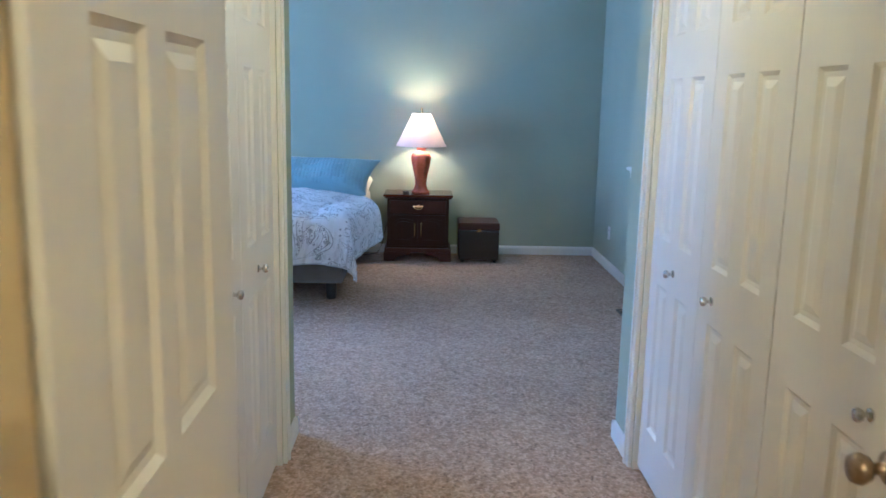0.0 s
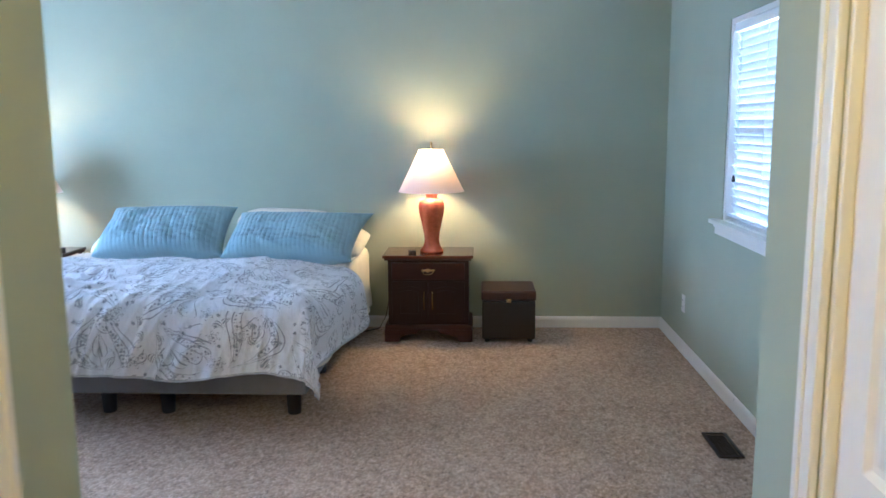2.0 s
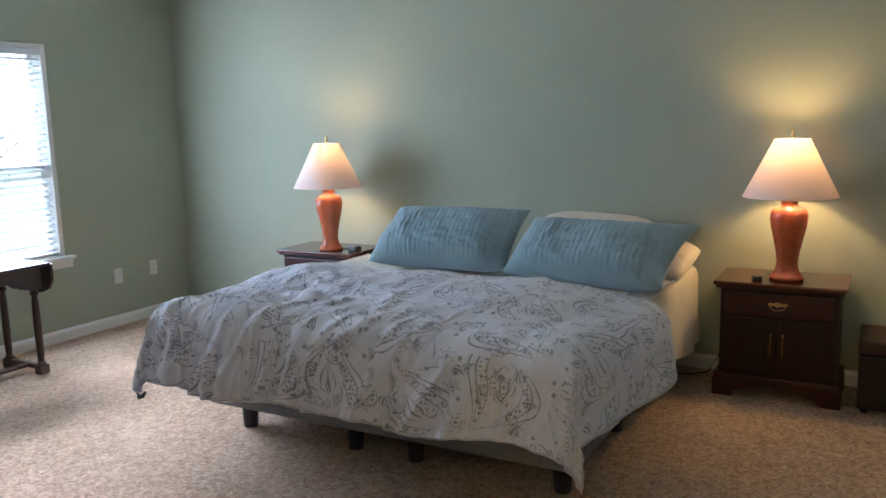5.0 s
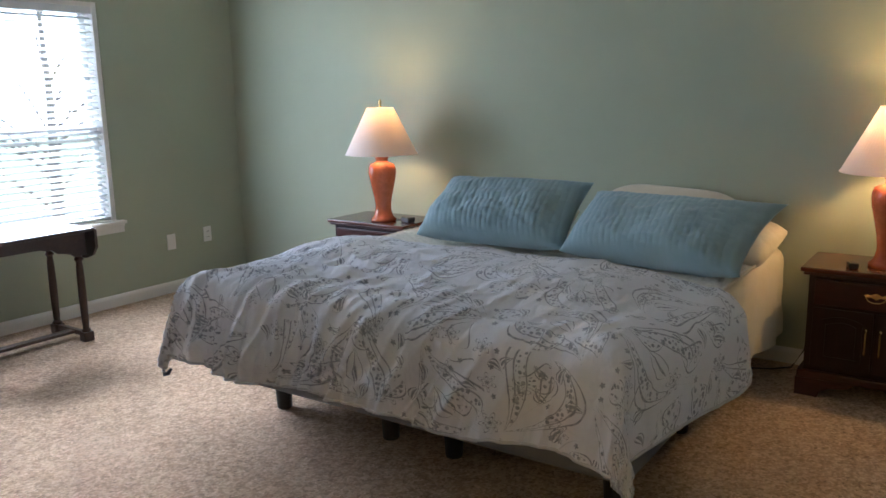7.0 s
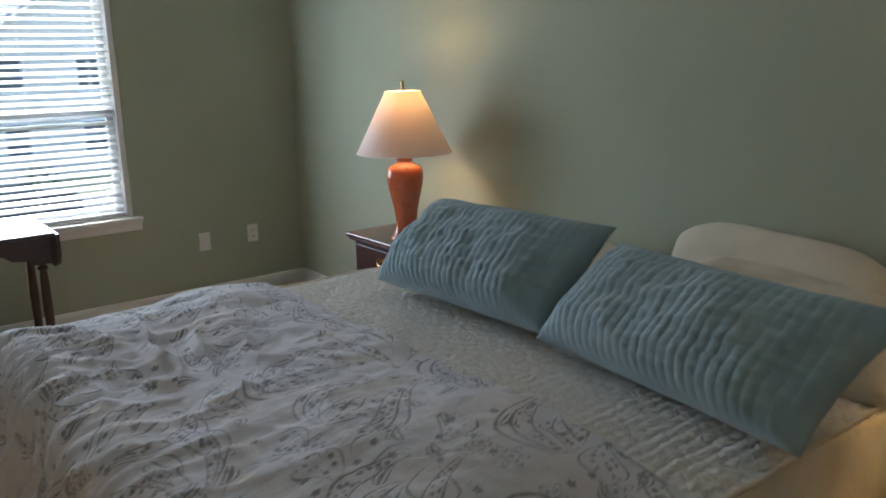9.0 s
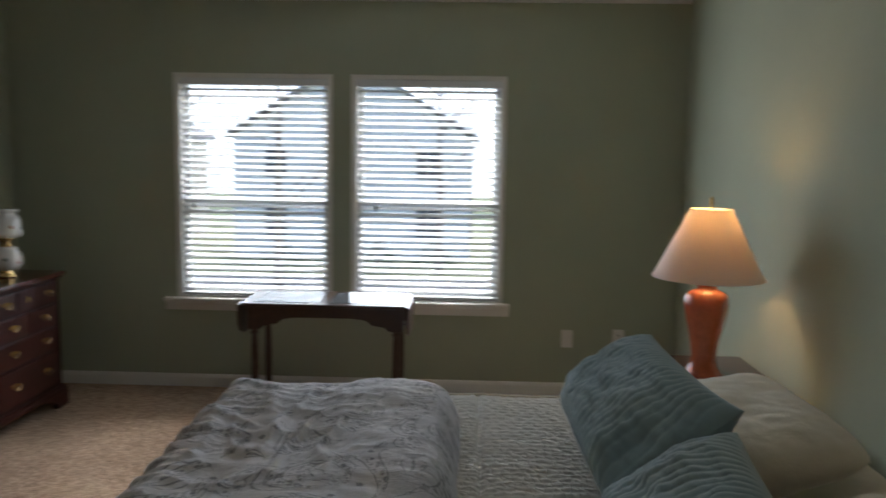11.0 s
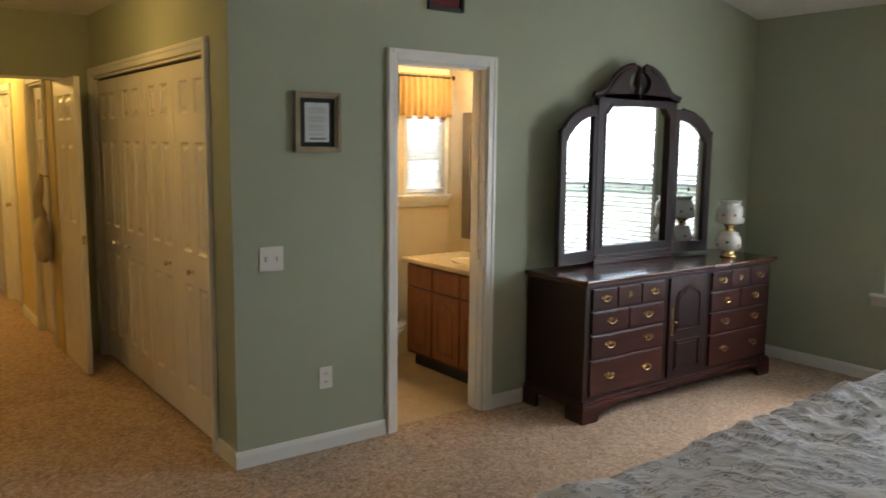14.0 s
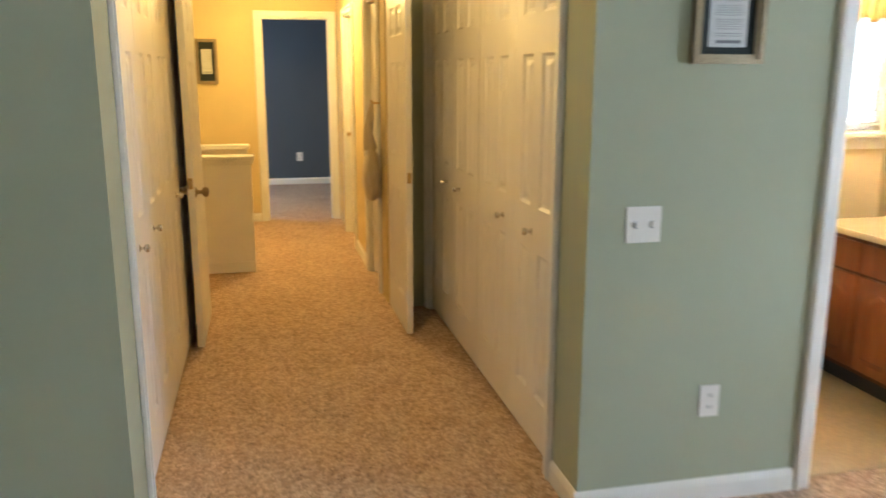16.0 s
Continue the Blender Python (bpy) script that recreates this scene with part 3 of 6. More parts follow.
shell("wall_slate_east", box(3.1, 3.2, -9.0, -6.26, -0.1, 2.5), SLATE, "dark slate-blue wall of the far room")
# side room walls, coloured dark to stand in for unlit space
shell("wall_side_room", boxes((-0.6, -0.5, -5.8, -2.9, -0.1, 2.5), (-0.5, LX - 0.12, -4.2, -4.1, -0.1, 2.5)), ROOM_GLOOM, "side room walls with unlit gloom put into their colour")
bm = box(1.13, 3.9, -4.02, -3.90, 0.0, 0.88)
box(1.105, 3.9, -4.05, -3.87, 0.88, 0.91, 0.006, bm)
box(1.115, 3.9, -4.035, -3.885, 0.845, 0.88, 0.006, bm)
box(1.13, 3.9, -3.90, -3.886, 0.0, 0.085, 0.004, bm)
shell("wall_half", bm, WHITE, "white half wall beside the stairs with a moulded cap")
bm = box(1.18, 3.9, -5.35, -5.25, 0.0, 0.84)
box(1.16, 3.9, -5.38, -5.22, 0.84, 0.88, 0.006, bm)
shell("wall_half_far", bm, WHITE, "white half wall past the stairs")

# bathroom
shell("wall_bath_west", box(-2.40, -2.28, -1.46, -0.12, -0.1, 2.5), BATHPAINT, "cream bathroom wall")
shell("wall_bath_south", wall_cells("y", -1.46, -1.34, -2.28, -0.66, -0.1, 2.5, [(-2.275, -1.86, 1.22, 2.02)]), BATHPAINT, "cream bathroom wall with a window")
shell("wall_bath_east", box(-0.72, -0.66, -1.34, -0.12, -0.1, 2.5), BATHPAINT, "cream bathroom wall")
shell("wall_bath_north", wall_cells("y", -0.128, -0.12, -2.28, -0.72, 0.0, 2.5, [(-1.555, -0.925, -0.1, 2.05)]), BATHPAINT, "cream bathroom wall round the doorway")
tagged(part("ceiling_bath", box(-2.4, -0.66, -1.46, -0.12, 2.42, 2.5), CEIL), "white bathroom ceiling", "ceiling", kind="structure")


# ---- trim ----
def baseboard(name, axis, at, side, lo, hi):
    """A moulded skirting along a wall; side is the way it faces."""
    bm = bmesh.new()
    prof = ((0.0, 0.0), (0.014, 0.0), (0.014, 0.062), (0.010, 0.074), (0.004, 0.084), (0.0, 0.086))
    ends = []
    for s in (lo, hi):
        ends.append([bm.verts.new((at + side * d, s, z) if axis == "x" else (s, at + side * d, z)) for d, z in prof])
    n = len(prof)
    for k in range(n):
        bm.faces.new((ends[0][k], ends[0][(k + 1) % n], ends[1][(k + 1) % n], ends[1][k]))
    bm.faces.new(ends[0])
    bm.faces.new(ends[1][::-1])
    return tagged(part(name, bm, WHITE), "white moulded baseboard", "baseboard", kind="structure")


baseboard("baseboard_north", "y", NY, -1, WX, EX)
baseboard("baseboard_west", "x", WX, 1, 0.0, NY - 0.014)
baseboard("baseboard_east", "x", EX, -1, 0.0, NY - 0.014)
baseboard("baseboard_south_1", "y", 0.0, 1, -0.861, 0.014)
baseboard("baseboard_south_2", "y", 0.0, 1, WX + 0.014, -1.62)
baseboard("baseboard_south_3", "y", 0.0, 1, HX - 0.014, EX - 0.014)
baseboard("baseboard_corner_1", "x", 0.0, 1, C0 + 0.062, 0.0)
baseboard("baseboard_corner_2", "x", HX, -1, C0 + 0.062, 0.0)
baseboard("baseboard_slate", "y", -9.0, 1, -0.5, 3.1)
baseboard("baseboard_landing", "y", -6.14, 1, 1.08, 3.9)
baseboard("baseboard_landing_west", "x", LX, 1, -4.55, -3.79)
baseboard("baseboard_bath", "y", -1.34, 1, -1.70, -0.72)


def casing(name, axis, at, side, lo, hi, top, width=0.062, depth=0.018, jamb=0.12):
    """Mitred door trim round an opening, with the jamb inside it."""
    root = thing(name, None, "white moulded door trim", "door trim", kind="structure")

    def place(a0, a1, d0, d1, z0, z1, bevel):
        d0, d1 = sorted((at + side * d0, at + side * d1))
        return box(*((d0, d1, a0, a1) if axis == "x" else (a0, a1, d0, d1)), z0, z1, bevel)

    for a0, a1 in ((lo - width, lo), (hi, hi + width)):
        part("trim", place(a0, a1, 0.0, depth, 0.0, top + width, 0.005), WHITE, root)
        inner = (a0 + width * 0.08, a0 + width * 0.42) if a0 < lo else (a1 - width * 0.42, a1 - width * 0.08)
        part("trim", place(*inner, depth - 0.002, depth + 0.006, 0.0, top + width * 0.92, 0.003), WHITE, root)
    part("trim", place(lo + 0.0005, hi - 0.0005, 0.0, depth, top, top + width, 0.005), WHITE, root)
    part("trim", place(lo - width * 0.5, hi + width * 0.5, depth - 0.002, depth + 0.006, top + width * 0.58, top + width * 0.92, 0.003), WHITE, root)
    for a0, a1 in ((lo, lo + 0.016), (hi - 0.016, hi)):
        part("jamb", place(a0, a1, -jamb, 0.0, 0.0, top, 0.002), WHITE, root)
        stop = (a1, a1 + 0.010) if a0 == lo else (a0 - 0.010, a0)
        part("door_stop", place(*stop, -jamb * 0.62, -jamb * 0.32, 0.0, top - 0.016, 0.002), WHITE, root)
    part("jamb", place(lo + 0.016, hi - 0.016, -jamb, 0.0, top - 0.016, top, 0.002), WHITE, root)
    return root


bath_trim = casing("door_1", "y", 0.0, 1, -1.555, -0.925, 2.05)
part("strike_plate", box(-1.541, -1.537, -0.06, -0.03, 0.93, 0.99, 0.001), BRASS, bath_trim, "brass strike plate")
casing("trim_closet_west", "x", 0.0, 1, C1, C0, CH, jamb=0.10)
casing("trim_closet_east", "x", HX, -1, C1, C0, CH, jamb=0.10)
casing("door_2", "y", -2.80, -1, 0.185, 1.462, 2.05)
casing("door_3", "x", LX, 1, -3.72, -3.10, 2.05)
casing("door_4", "x", LX, 1, -5.35, -4.62, 2.05)
casing("door_5", "y", -6.14, 1, 0.315, 1.015, 2.08)

# ---- closet doors and the double door ----
ROWS = ((0.20, 0.805), (0.985, 1.585), (1.735, 1.915))


def knob(bm, p, way, r=0.016):
    """A small round knob whose stem points along way (x or y, with sign)."""
    axis, s = way
    own = lathe(((r * 0.9, 0.0), (r * 0.9, 0.003), (r * 0.38, 0.006), (r * 0.34, 0.016), (r * 0.8, 0.020), (r, 0.027), (r * 0.85, 0.034), (r * 0.3, 0.037)), 20)
    turn = pose(0, 0, 0, 0, 90 * s, 0) if axis == "x" else pose(0, 0, 0, -90 * s, 0, 0)
    bmesh.ops.transform(own, matrix=Matrix.Translation(p) @ turn, verts=own.verts)
    return join(bm, own)


LW = (C0 - C1 - 0.012) / 4


def bifold(m, knobs):
    """A bifold closet door of two moulded leaves; x runs along the closet, y is its face."""
    root = thing("bifold_closet_door", m, "cream-white moulded panel bifold closet door, shut", "closet door", "closet doors in the passage")
    w = LW - 0.004
    first = part("leaf", panel_leaf(w, 2.005, 0.032, ((0.10, 0.10 + (w - 0.3) / 2), (0.2 + (w - 0.3) / 2, w - 0.10)), ROWS), DOORPAINT, root)
    second = twin(first, pose(LW, 0, 0))
    for leaf, x in zip((first, second), knobs):
        bm = knob(None, (x, 0.0, 0.882), ("y", 1))
        part("knob", bm, NICKEL, leaf, "small brushed nickel knob")
    return root


bifold(pose(-0.020, C0 - 0.004, 0.022, 0, 0, -90), (0.312, 0.136))
bifold(pose(-0.020, C0 - 0.008 - 2 * LW, 0.022, 0, 0, -90), (0.40, 0.14))
bifold(pose(HX + 0.020, C0 - 0.004 - 2 * LW, 0.022, 0, 0, 90), (0.44, 0.27))
bifold(pose(HX + 0.020, C0 - 0.008 - 4 * LW, 0.022, 0, 0, 90), (0.40, 0.09))
for name, x in (("trim_track_west", -0.045), ("trim_track_east", HX + 0.045)):
    tagged(part(name, box(x - 0.012, x + 0.012, C1 + 0.02, C0 - 0.02, 2.025, 2.043), BLACK), "dark closet door track", "door track", kind="structure")


def hall_door(m, side, w, label):
    """One leaf of the double door; hinge at x = 0."""
    root = thing("panel_door", m, label, "door", "double doors to the landing")
    h = 2.01
    slab = part("slab", panel_leaf(w, h, 0.036, ((0.13, 0.295), (w - 0.315, w - 0.13)), ((0.2, 0.83), (1.03, 1.58), (1.73, 1.90))), DOORPAINT, root)
    for y, s in ((0.0, 1), (-0.036, -1))[:2 if side < 0 else 0]:
        bm = lathe(((0.030, 0.0), (0.030, 0.004), (0.012, 0.010), (0.011, 0.034), (0.024, 0.040), (0.029, 0.054), (0.024, 0.068), (0.006, 0.072)), 24)
        bmesh.ops.transform(bm, matrix=Matrix.Translation((w - 0.062, y, 0.875)) @ pose(0, 0, 0, -90 * s, 0, 0), verts=bm.verts)
        part("door_knob", bm, BRONZE, root, "worn bronze round knob", True)
    part("latch_plate", box(w - 0.0005, w + 0.0015, -0.030, -0.006, 0.90, 0.96, 0.0005), BRASS, root, "brass latch plate")
    for z in (0.2, 1.0, 1.8):
        part("hinge", box(-0.008, 0.004, -0.005 if side > 0 else -0.036, 0.004 if side > 0 else -0.031, z, z + 0.09, 0.002), BRASS, root, "brass hinge")
    return root


hall_door(pose(0.204, -2.752, 0.014, 0, 0, 90.0), 1, 0.68, "cream-white six-panel door leaf, folded open, with a brass latch plate")
hall_door(pose(1.405, -2.765, 0.014, 0, 0, 90.2), -1, 0.68, "cream-white six-panel door leaf, open, with bronze knob")

# landing doors
root = thing("side_door", pose(LX - 0.035, -4.64, 0.014, 0, 0, -90), "white panel closet door, shut, on the landing", "door")
part("slab", panel_leaf(0.69, 2.01, 0.034, ((0.11, 0.30), (0.39, 0.58)), ((0.2, 0.82), (1.02, 1.60), (1.74, 1.92))), DOORPAINT, root)
part("knob", knob(None, (0.62, 0.0, 0.95), ("y", 1), 0.026), BRASS, root, "brass knob")
root = thing("side_door", pose(LX - 0.06, -3.70, 0.014, 0, 0, 100), "white panel door, standing ajar, with a bag on its knob", "door")
part("slab", panel_leaf(0.58, 2.01, 0.034, ((0.10, 0.24), (0.34, 0.48)), ((0.2, 0.82), (1.02, 1.60), (1.74, 1.92))), DOORPAINT, root)
for z in (0.25, 1.78):
    part("hinge", box(-0.012, 0.002, -0.034, 0.006, z, z + 0.09, 0.002), BRASS, root, "brass hinge")

# a bag hung on the landing
root = thing("hanging_bag", pose(0.315, -3.03, 0.68), "beige cloth shoulder bag hung beside a door", "bag")


def bag_point(u, v):
    a, h = 2 * math.pi * u, v
    r = 0.055 + 0.075 * math.sin(math.pi * min(1, h * 1.05)) ** 0.8 * (1 - 0.35 * h)
    k = 1 + 0.18 * fbm(3 * math.cos(a), 3 * math.sin(a), 4 * h)
    return (0.5 * r * k * math.cos(a), r * 1.15 * k * math.sin(a) + 0.03 * h, 0.36 * h), (u, v)


part("body", grid_surface(28, 18, bag_point), CANVASBAG, root)
part("strap", tube([(0.0, 0.06 - 0.03 * k, 0.34 + 0.10 * k - 0.012 * k * k) for k in range(5)], 0.012), CANVASBAG, root)
part("flap", tube([(0.0, -0.02, 0.34), (0.015, -0.03, 0.45), (0.0, -0.01, 0.56), (-0.01, 0.02, 0.66)], [0.05, 0.035, 0.03, 0.012], 10), CANVASBAG, root, "bunched cloth at the top")
part("hook", tube([(-0.062, 0.02, 0.655), (-0.02, 0.02, 0.655), (0.0, 0.02, 0.675)], 0.006), BRASS, root, "brass hook")


# ---- windows and blinds ----
def window(name, m, w, z0, z1, label, over=(0.07, 0.07), depth=0.16):
    """A double-hung window in an opening: x along the wall, y into the room, wall face at y = 0."""
    root = thing(name, m, label, "window", kind="structure")
    d = -depth
    part("window_frame", boxes((0.0, 0.035, d, -0.006, z0, z1), (w - 0.035, w, d, -0.006, z0, z1), (0.035, w - 0.035, d, -0.006, z1 - 0.03, z1), (0.035, w - 0.035, d, -0.006, z0, z0 + 0.012), bevel=0.002), WHITE, root)
    mid = (z0 + z1) / 2 - 0.09
    for a, b, y in ((z0 + 0.012, mid + 0.02, -0.10), (mid - 0.02, z1 - 0.03, -0.125)):
        bm = boxes((0.036, 0.076, y, y + 0.024, a, b), (w - 0.076, w - 0.036, y, y + 0.024, a, b), (0.076, w - 0.076, y, y + 0.024, a, a + 0.04), (0.076, w - 0.076, y, y + 0.024, b - 0.04, b), bevel=0.002)
        sash = part("sash", bm, VINYL, root)
        pane = part("pane", box(0.074, w - 0.074, y + 0.010, y + 0.014, a + 0.038, b - 0.038), GLASS, sash)
        pane.visible_shadow = False
    part("window_sill", box(-over[0], w + over[1], -0.06, 0.055, z0 - 0.022, z0 + 0.002, 0.006), WHITE, root)
    bm = bmesh.new()
    box(-over[0] + 0.001, w + over[1] - 0.001, 0.0, 0.016, z0 - 0.085, z0 - 0.022, 0.004, bm)
    box(-over[0] + 0.0005, w + over[1] - 0.0005, 0.0, 0.026, z0 - 0.045, z0 - 0.022, 0.005, bm)
    part("apron", bm, WHITE, root)
    return root


def slat_mesh(w, width=0.05):
    bm = bmesh.new()
    rows = []
    for k in range(5):
        s = (k / 4 - 0.5) * width
        z = 0.003 * (1 - (2 * s / width) ** 2)
        rows.append([[bm.verts.new((x, s, z + t)) for t in (0.0, 0.0028)] for x in (0.0, w)])
    for a, b in zip(rows, rows[1:]):
        bm.faces.new((a[0][1], a[1][1], b[1][1], b[0][1]))
        bm.faces.new((a[0][0], b[0][0], b[1][0], a[1][0]))
        for e in (0, 1):
            bm.faces.new((a[e][0], a[e][1], b[e][1], b[e][0]))
    for r in (rows[0], rows[-1]):
        bm.faces.new((r[0][0], r[1][0], r[1][1], r[0][1]))
    return bm


def blind(m, w, z0, z1, pitch, tilt, group, label, wand=0.12, y=-0.042, slat=None):
    """A venetian blind: head rail, slats, ladder cords, bottom rail and cord with tassel."""
    root = thing("window_blind", m, label, "blind", group)
    part("head_rail", box(0.0, w, y - 0.028, y + 0.028, z1 - 0.045, z1, 0.004), VINYL, root)
    first = part("slat", slat_mesh(w - 0.008), slat or SLAT, root)
    n = int((z1 - 0.06 - z0 - 0.03) / pitch)
    for i in range(n):
        p = pose(0.004, y, z1 - 0.075 - i * pitch, tilt + random.uniform(-2.2, 2.2), 0, 0)
        p = p @ pose(0, 0, 0, 0, random.uniform(-0.12, 0.12), 0)
        if i == 0:
            first.matrix_basis = p
        else:
            twin(first, p)
    low = z1 - 0.075 - n * pitch
    part("bottom_rail", box(0.0, w, y - 0.025, y + 0.025, max(z0 + 0.004, low - 0.008), max(z0 + 0.004, low - 0.008) + 0.016, 0.004), VINYL, root)
    for x in (0.12 * w, 0.5 * w, 0.88 * w):
        for dy in (-0.026, 0.026):
            part("ladder_cord", box(x - 0.001, x + 0.001, y + dy - 0.001, y + dy + 0.001, low, z1 - 0.05), VINYL, root)
    part("pull_cord", tube([(w - wand, y + 0.034, z1 - 0.05), (w - wand + 0.004, y + 0.036, z1 - 0.5), (w - wand, y + 0.036, z1 - 0.82)], 0.0015, 5), VINYL, root)
    tassel = lathe(((0.003, 0.0), (0.010, 0.004), (0.008, 0.025), (0.003, 0.04)), 10)
    bmesh.ops.translate(tassel, vec=(w - wand, y + 0.036, z1 - 0.86), verts=tassel.verts)
    part("tassel", tassel, BLACK, root, "small dark cord tassel")
    return root


for name, (a, b), wand, over in (("window_1", WIN_S, 0.09, (0.06, 0.075)), ("window_2", WIN_N, 0.13, (0.045, 0.06))):
    m = pose(WX, b, 0, 0, 0, -90)
    window(name, m, b - a, 0.615, 2.105, "white double-hung window with a painted sill", over)
    blind(m @ pose(0.037, 0, 0), b - a - 0.074, 0.62, 2.075, 0.0425, -22, "blinds of the bedroom", "white slatted venetian blind, lowered with slats open", wand)
m = pose(EX, WIN_E[0], 0, 0, 0, 90)
window("window_3", m, WIN_E[1] - WIN_E[0], 1.0, 2.12, "white window with a deep painted sill", (0.08, 0.08))
blind(m @ pose(0.037, 0, 0), WIN_E[1] - WIN_E[0] - 0.074, 1.005, 2.09, 0.0425, 68, "blinds of the bedroom", "white slatted venetian blind, lowered with slats tilted")
m = pose(-2.275, -1.34, 0, 0, 0, 0)
window("window_4", m, 0.415, 1.22, 2.02, "small white bathroom window", (0.0, 0.05), 0.12)
blind(m @ pose(0.012, 0, 0), 0.415 - 0.024, 1.225, 1.99, 0.026, 50, "bathroom blind", "white mini blind, lowered", 0.10, slat=THIN_SLAT)


# ---- plates ----
def outlet(m, w, h, slots, label, kind):
    root = thing(kind, m, label, "outlet" if kind == "wall_outlet" else "switch")
    part("plate", box(-w / 2, w / 2, 0.0, 0.006, -h / 2, h / 2, 0.002), PLASTIC, root)
    for x, z in slots:
        if kind == "wall_outlet":
            part("socket", box(x - 0.016, x + 0.016, 0.006, 0.008, z - 0.014, z + 0.014, 0.001), PLASTIC, root)
            for dx in (-0.006, 0.006):
                part("slot", box(x + dx - 0.0015, x + dx + 0.0015, 0.0082, 0.0086, z - 0.006, z + 0.006), BLACK, root)
        else:
            part("toggle", box(x - 0.004, x + 0.004, 0.006, 0.016, z - 0.006, z + 0.010, 0.001), PLASTIC, root)
            part("slot", box(x - 0.006, x + 0.006, 0.0062, 0.0068, z - 0.012, z + 0.012), INK, root)
    return root


duplex = ((0.0, 0.022), (0.0, -0.022))
outlet(pose(-0.490, 0.0, 0.388, 0, 0, 0), 0.075, 0.118, duplex, "white duplex outlet on the green wall", "wall_outlet")
outlet(pose(-0.196, 0.0, 1.040, 0, 0, 0), 0.125, 0.122, ((-0.03, 0.0), (0.03, 0.0)), "white double light switch on the green wall", "light_switch")
outlet(pose(WX, 3.715, 0.388, 0, 0, -90), 0.075, 0.118, (), "blank white cover plate on the green wall", "wall_outlet")
outlet(pose(WX, 4.055, 0.398, 0, 0, -90), 0.075, 0.118, duplex, "white duplex outlet on the green wall", "wall_outlet")
outlet(pose(EX, 3.765, 0.34, 0, 0, 90), 0.075, 0.118, duplex, "white duplex outlet below the east window", "wall_outlet")
outlet(pose(0.54, -9.0, 0.385, 0, 0, 0), 0.08, 0.12, duplex, "white outlet on the slate-blue wall", "wall_outlet")

root = thing("floor_vent", pose(2.058, 2.11, 0.0), "dark brown metal floor register in the carpet", "vent")
part("frame", ring_plate(((-0.06, -0.15), (0.06, -0.15), (0.06, 0.15), (-0.06, 0.15)), ((-0.045, -0.135), (0.045, -0.135), (0.045, 0.135), (-0.045, 0.135)), 0.0, 0.006), GRILLE, root).matrix_basis = pose(0, 0, 0.010, -90, 0, 0) @ pose(0, 0, 0, 180, 0, 0)
# black sheet under the slats stands in for the unlit duct
part("backing", box(-0.045, 0.045, -0.135, 0.135, 0.001, 0.003), BLACK, root)
slat = part("slat", box(-0.044, 0.044, -0.003, 0.003, 0.003, 0.009, 0.001), GRILLE, root)
slat.matrix_basis = pose(0, -0.128, 0)
for i in range(1, 18):
    twin(slat, pose(0, -0.128 + i * 0.015, 0))


# ---- bed ----
BX0, BX1, BY0, BY1 = -1.96, -0.02, 2.36, 4.36
bed = thing("bed", pose(0, 0, 0), "low king bed on a grey upholstered base with black legs", "bed")
part("base", box(BX0 + 0.01, BX1 - 0.01, BY0 + 0.02, BY1, 0.145, 0.33, 0.02), BASEFABRIC, bed, "grey fabric bed base")
leg = part("leg", lathe(((0.034, 0.0), (0.036, 0.004), (0.043, 0.148)), 18), BLACK, bed, "black plastic leg")
spots = [(x, y) for y in (BY0 + 0.16, 3.25, BY1 - 0.18) for x in (-0.13, -0.83, -1.16, -1.81)]
for i, (x, y) in enumerate(spots):
    if i:
        twin(leg, pose(x, y, 0))
leg.matrix_basis = pose(*spots[0], 0)
part("mattress", box(BX0, BX1, BY0 + 0.02, BY1, 0.33, 0.635, 0.05, seg=4), CREAM, bed, "mattress in a cream fitted sheet", True)


def drape(a, r):
    """How far a cloth lies out and down, a metres past the start of a rounded edge."""
    if a <= 0:
        return a, 0.0
    q = math.pi / 2 * r
    if a < q:
        return r * math.sin(a / r), r * (1 - math.cos(a / r))
    return r + 0.06 * (a - q), r + (a - q)


def sheet_fn(u, v):
    """The cream sheet that hangs down the bed's east side."""
    y = 2.40 + 1.90 * u
    a = -0.10 + v * (0.50 + 0.06 * u + 0.02 * math.sin(9 * u))
    p, d = drape(a, 0.05)
    w = 0.016 * fbm(6 * y, 1.0, 2 * v) * min(1, d * 6) + 0.012 * math.sin(14 * y + 2 * v) * min(1, d * 3)
    return (BX1 - 0.045 + p + w + 0.012 + 0.05 * u, y + 0.02 * fbm(3 * y, 5 * v), 0.648 - d), (u, v)


part("sheet", grid_surface(60, 20, sheet_fn), CREAM, bed, "cream sheet hanging over the side")


def quilt_fn(u, v):
    x = BX0 - 0.06 + (BX1 - BX0 + 0.10) * u
    y = 2.80 + 1.15 * v
    z = 0.655 + 0.006 * fbm(5 * x, 5 * y) - 0.30 * max(0, abs(x + 0.99) - 0.95) ** 1.2
    # small puffs between rows of stitching, and a bound seam beside the comforter
    a = x / 0.034 + 0.35 * fbm(7 * x, 7 * y, 2.0, 2)
    b = y / 0.056 + 0.5 * (math.floor(a) % 2) + 0.3 * fbm(9 * x, 9 * y, 6.0, 2)
    z += 0.008 * (abs(math.sin(math.pi * a)) * (0.25 + 0.75 * abs(math.sin(math.pi * b)))) ** 0.55
    z -= 0.010 * math.exp(-((y - 3.10) / 0.008) ** 2)
    return (x, y, z), (x, y)


coverlet = part("coverlet", grid_surface(400, 150, quilt_fn), QUILT)
tagged(coverlet, "cream quilted coverlet spread over the mattress", "coverlet")
coverlet.modifiers.new("thick", "SOLIDIFY").thickness = 0.012

TOPZ, FOLD, FOOT, RAD = 0.72, 3.04, 2.13, 0.12


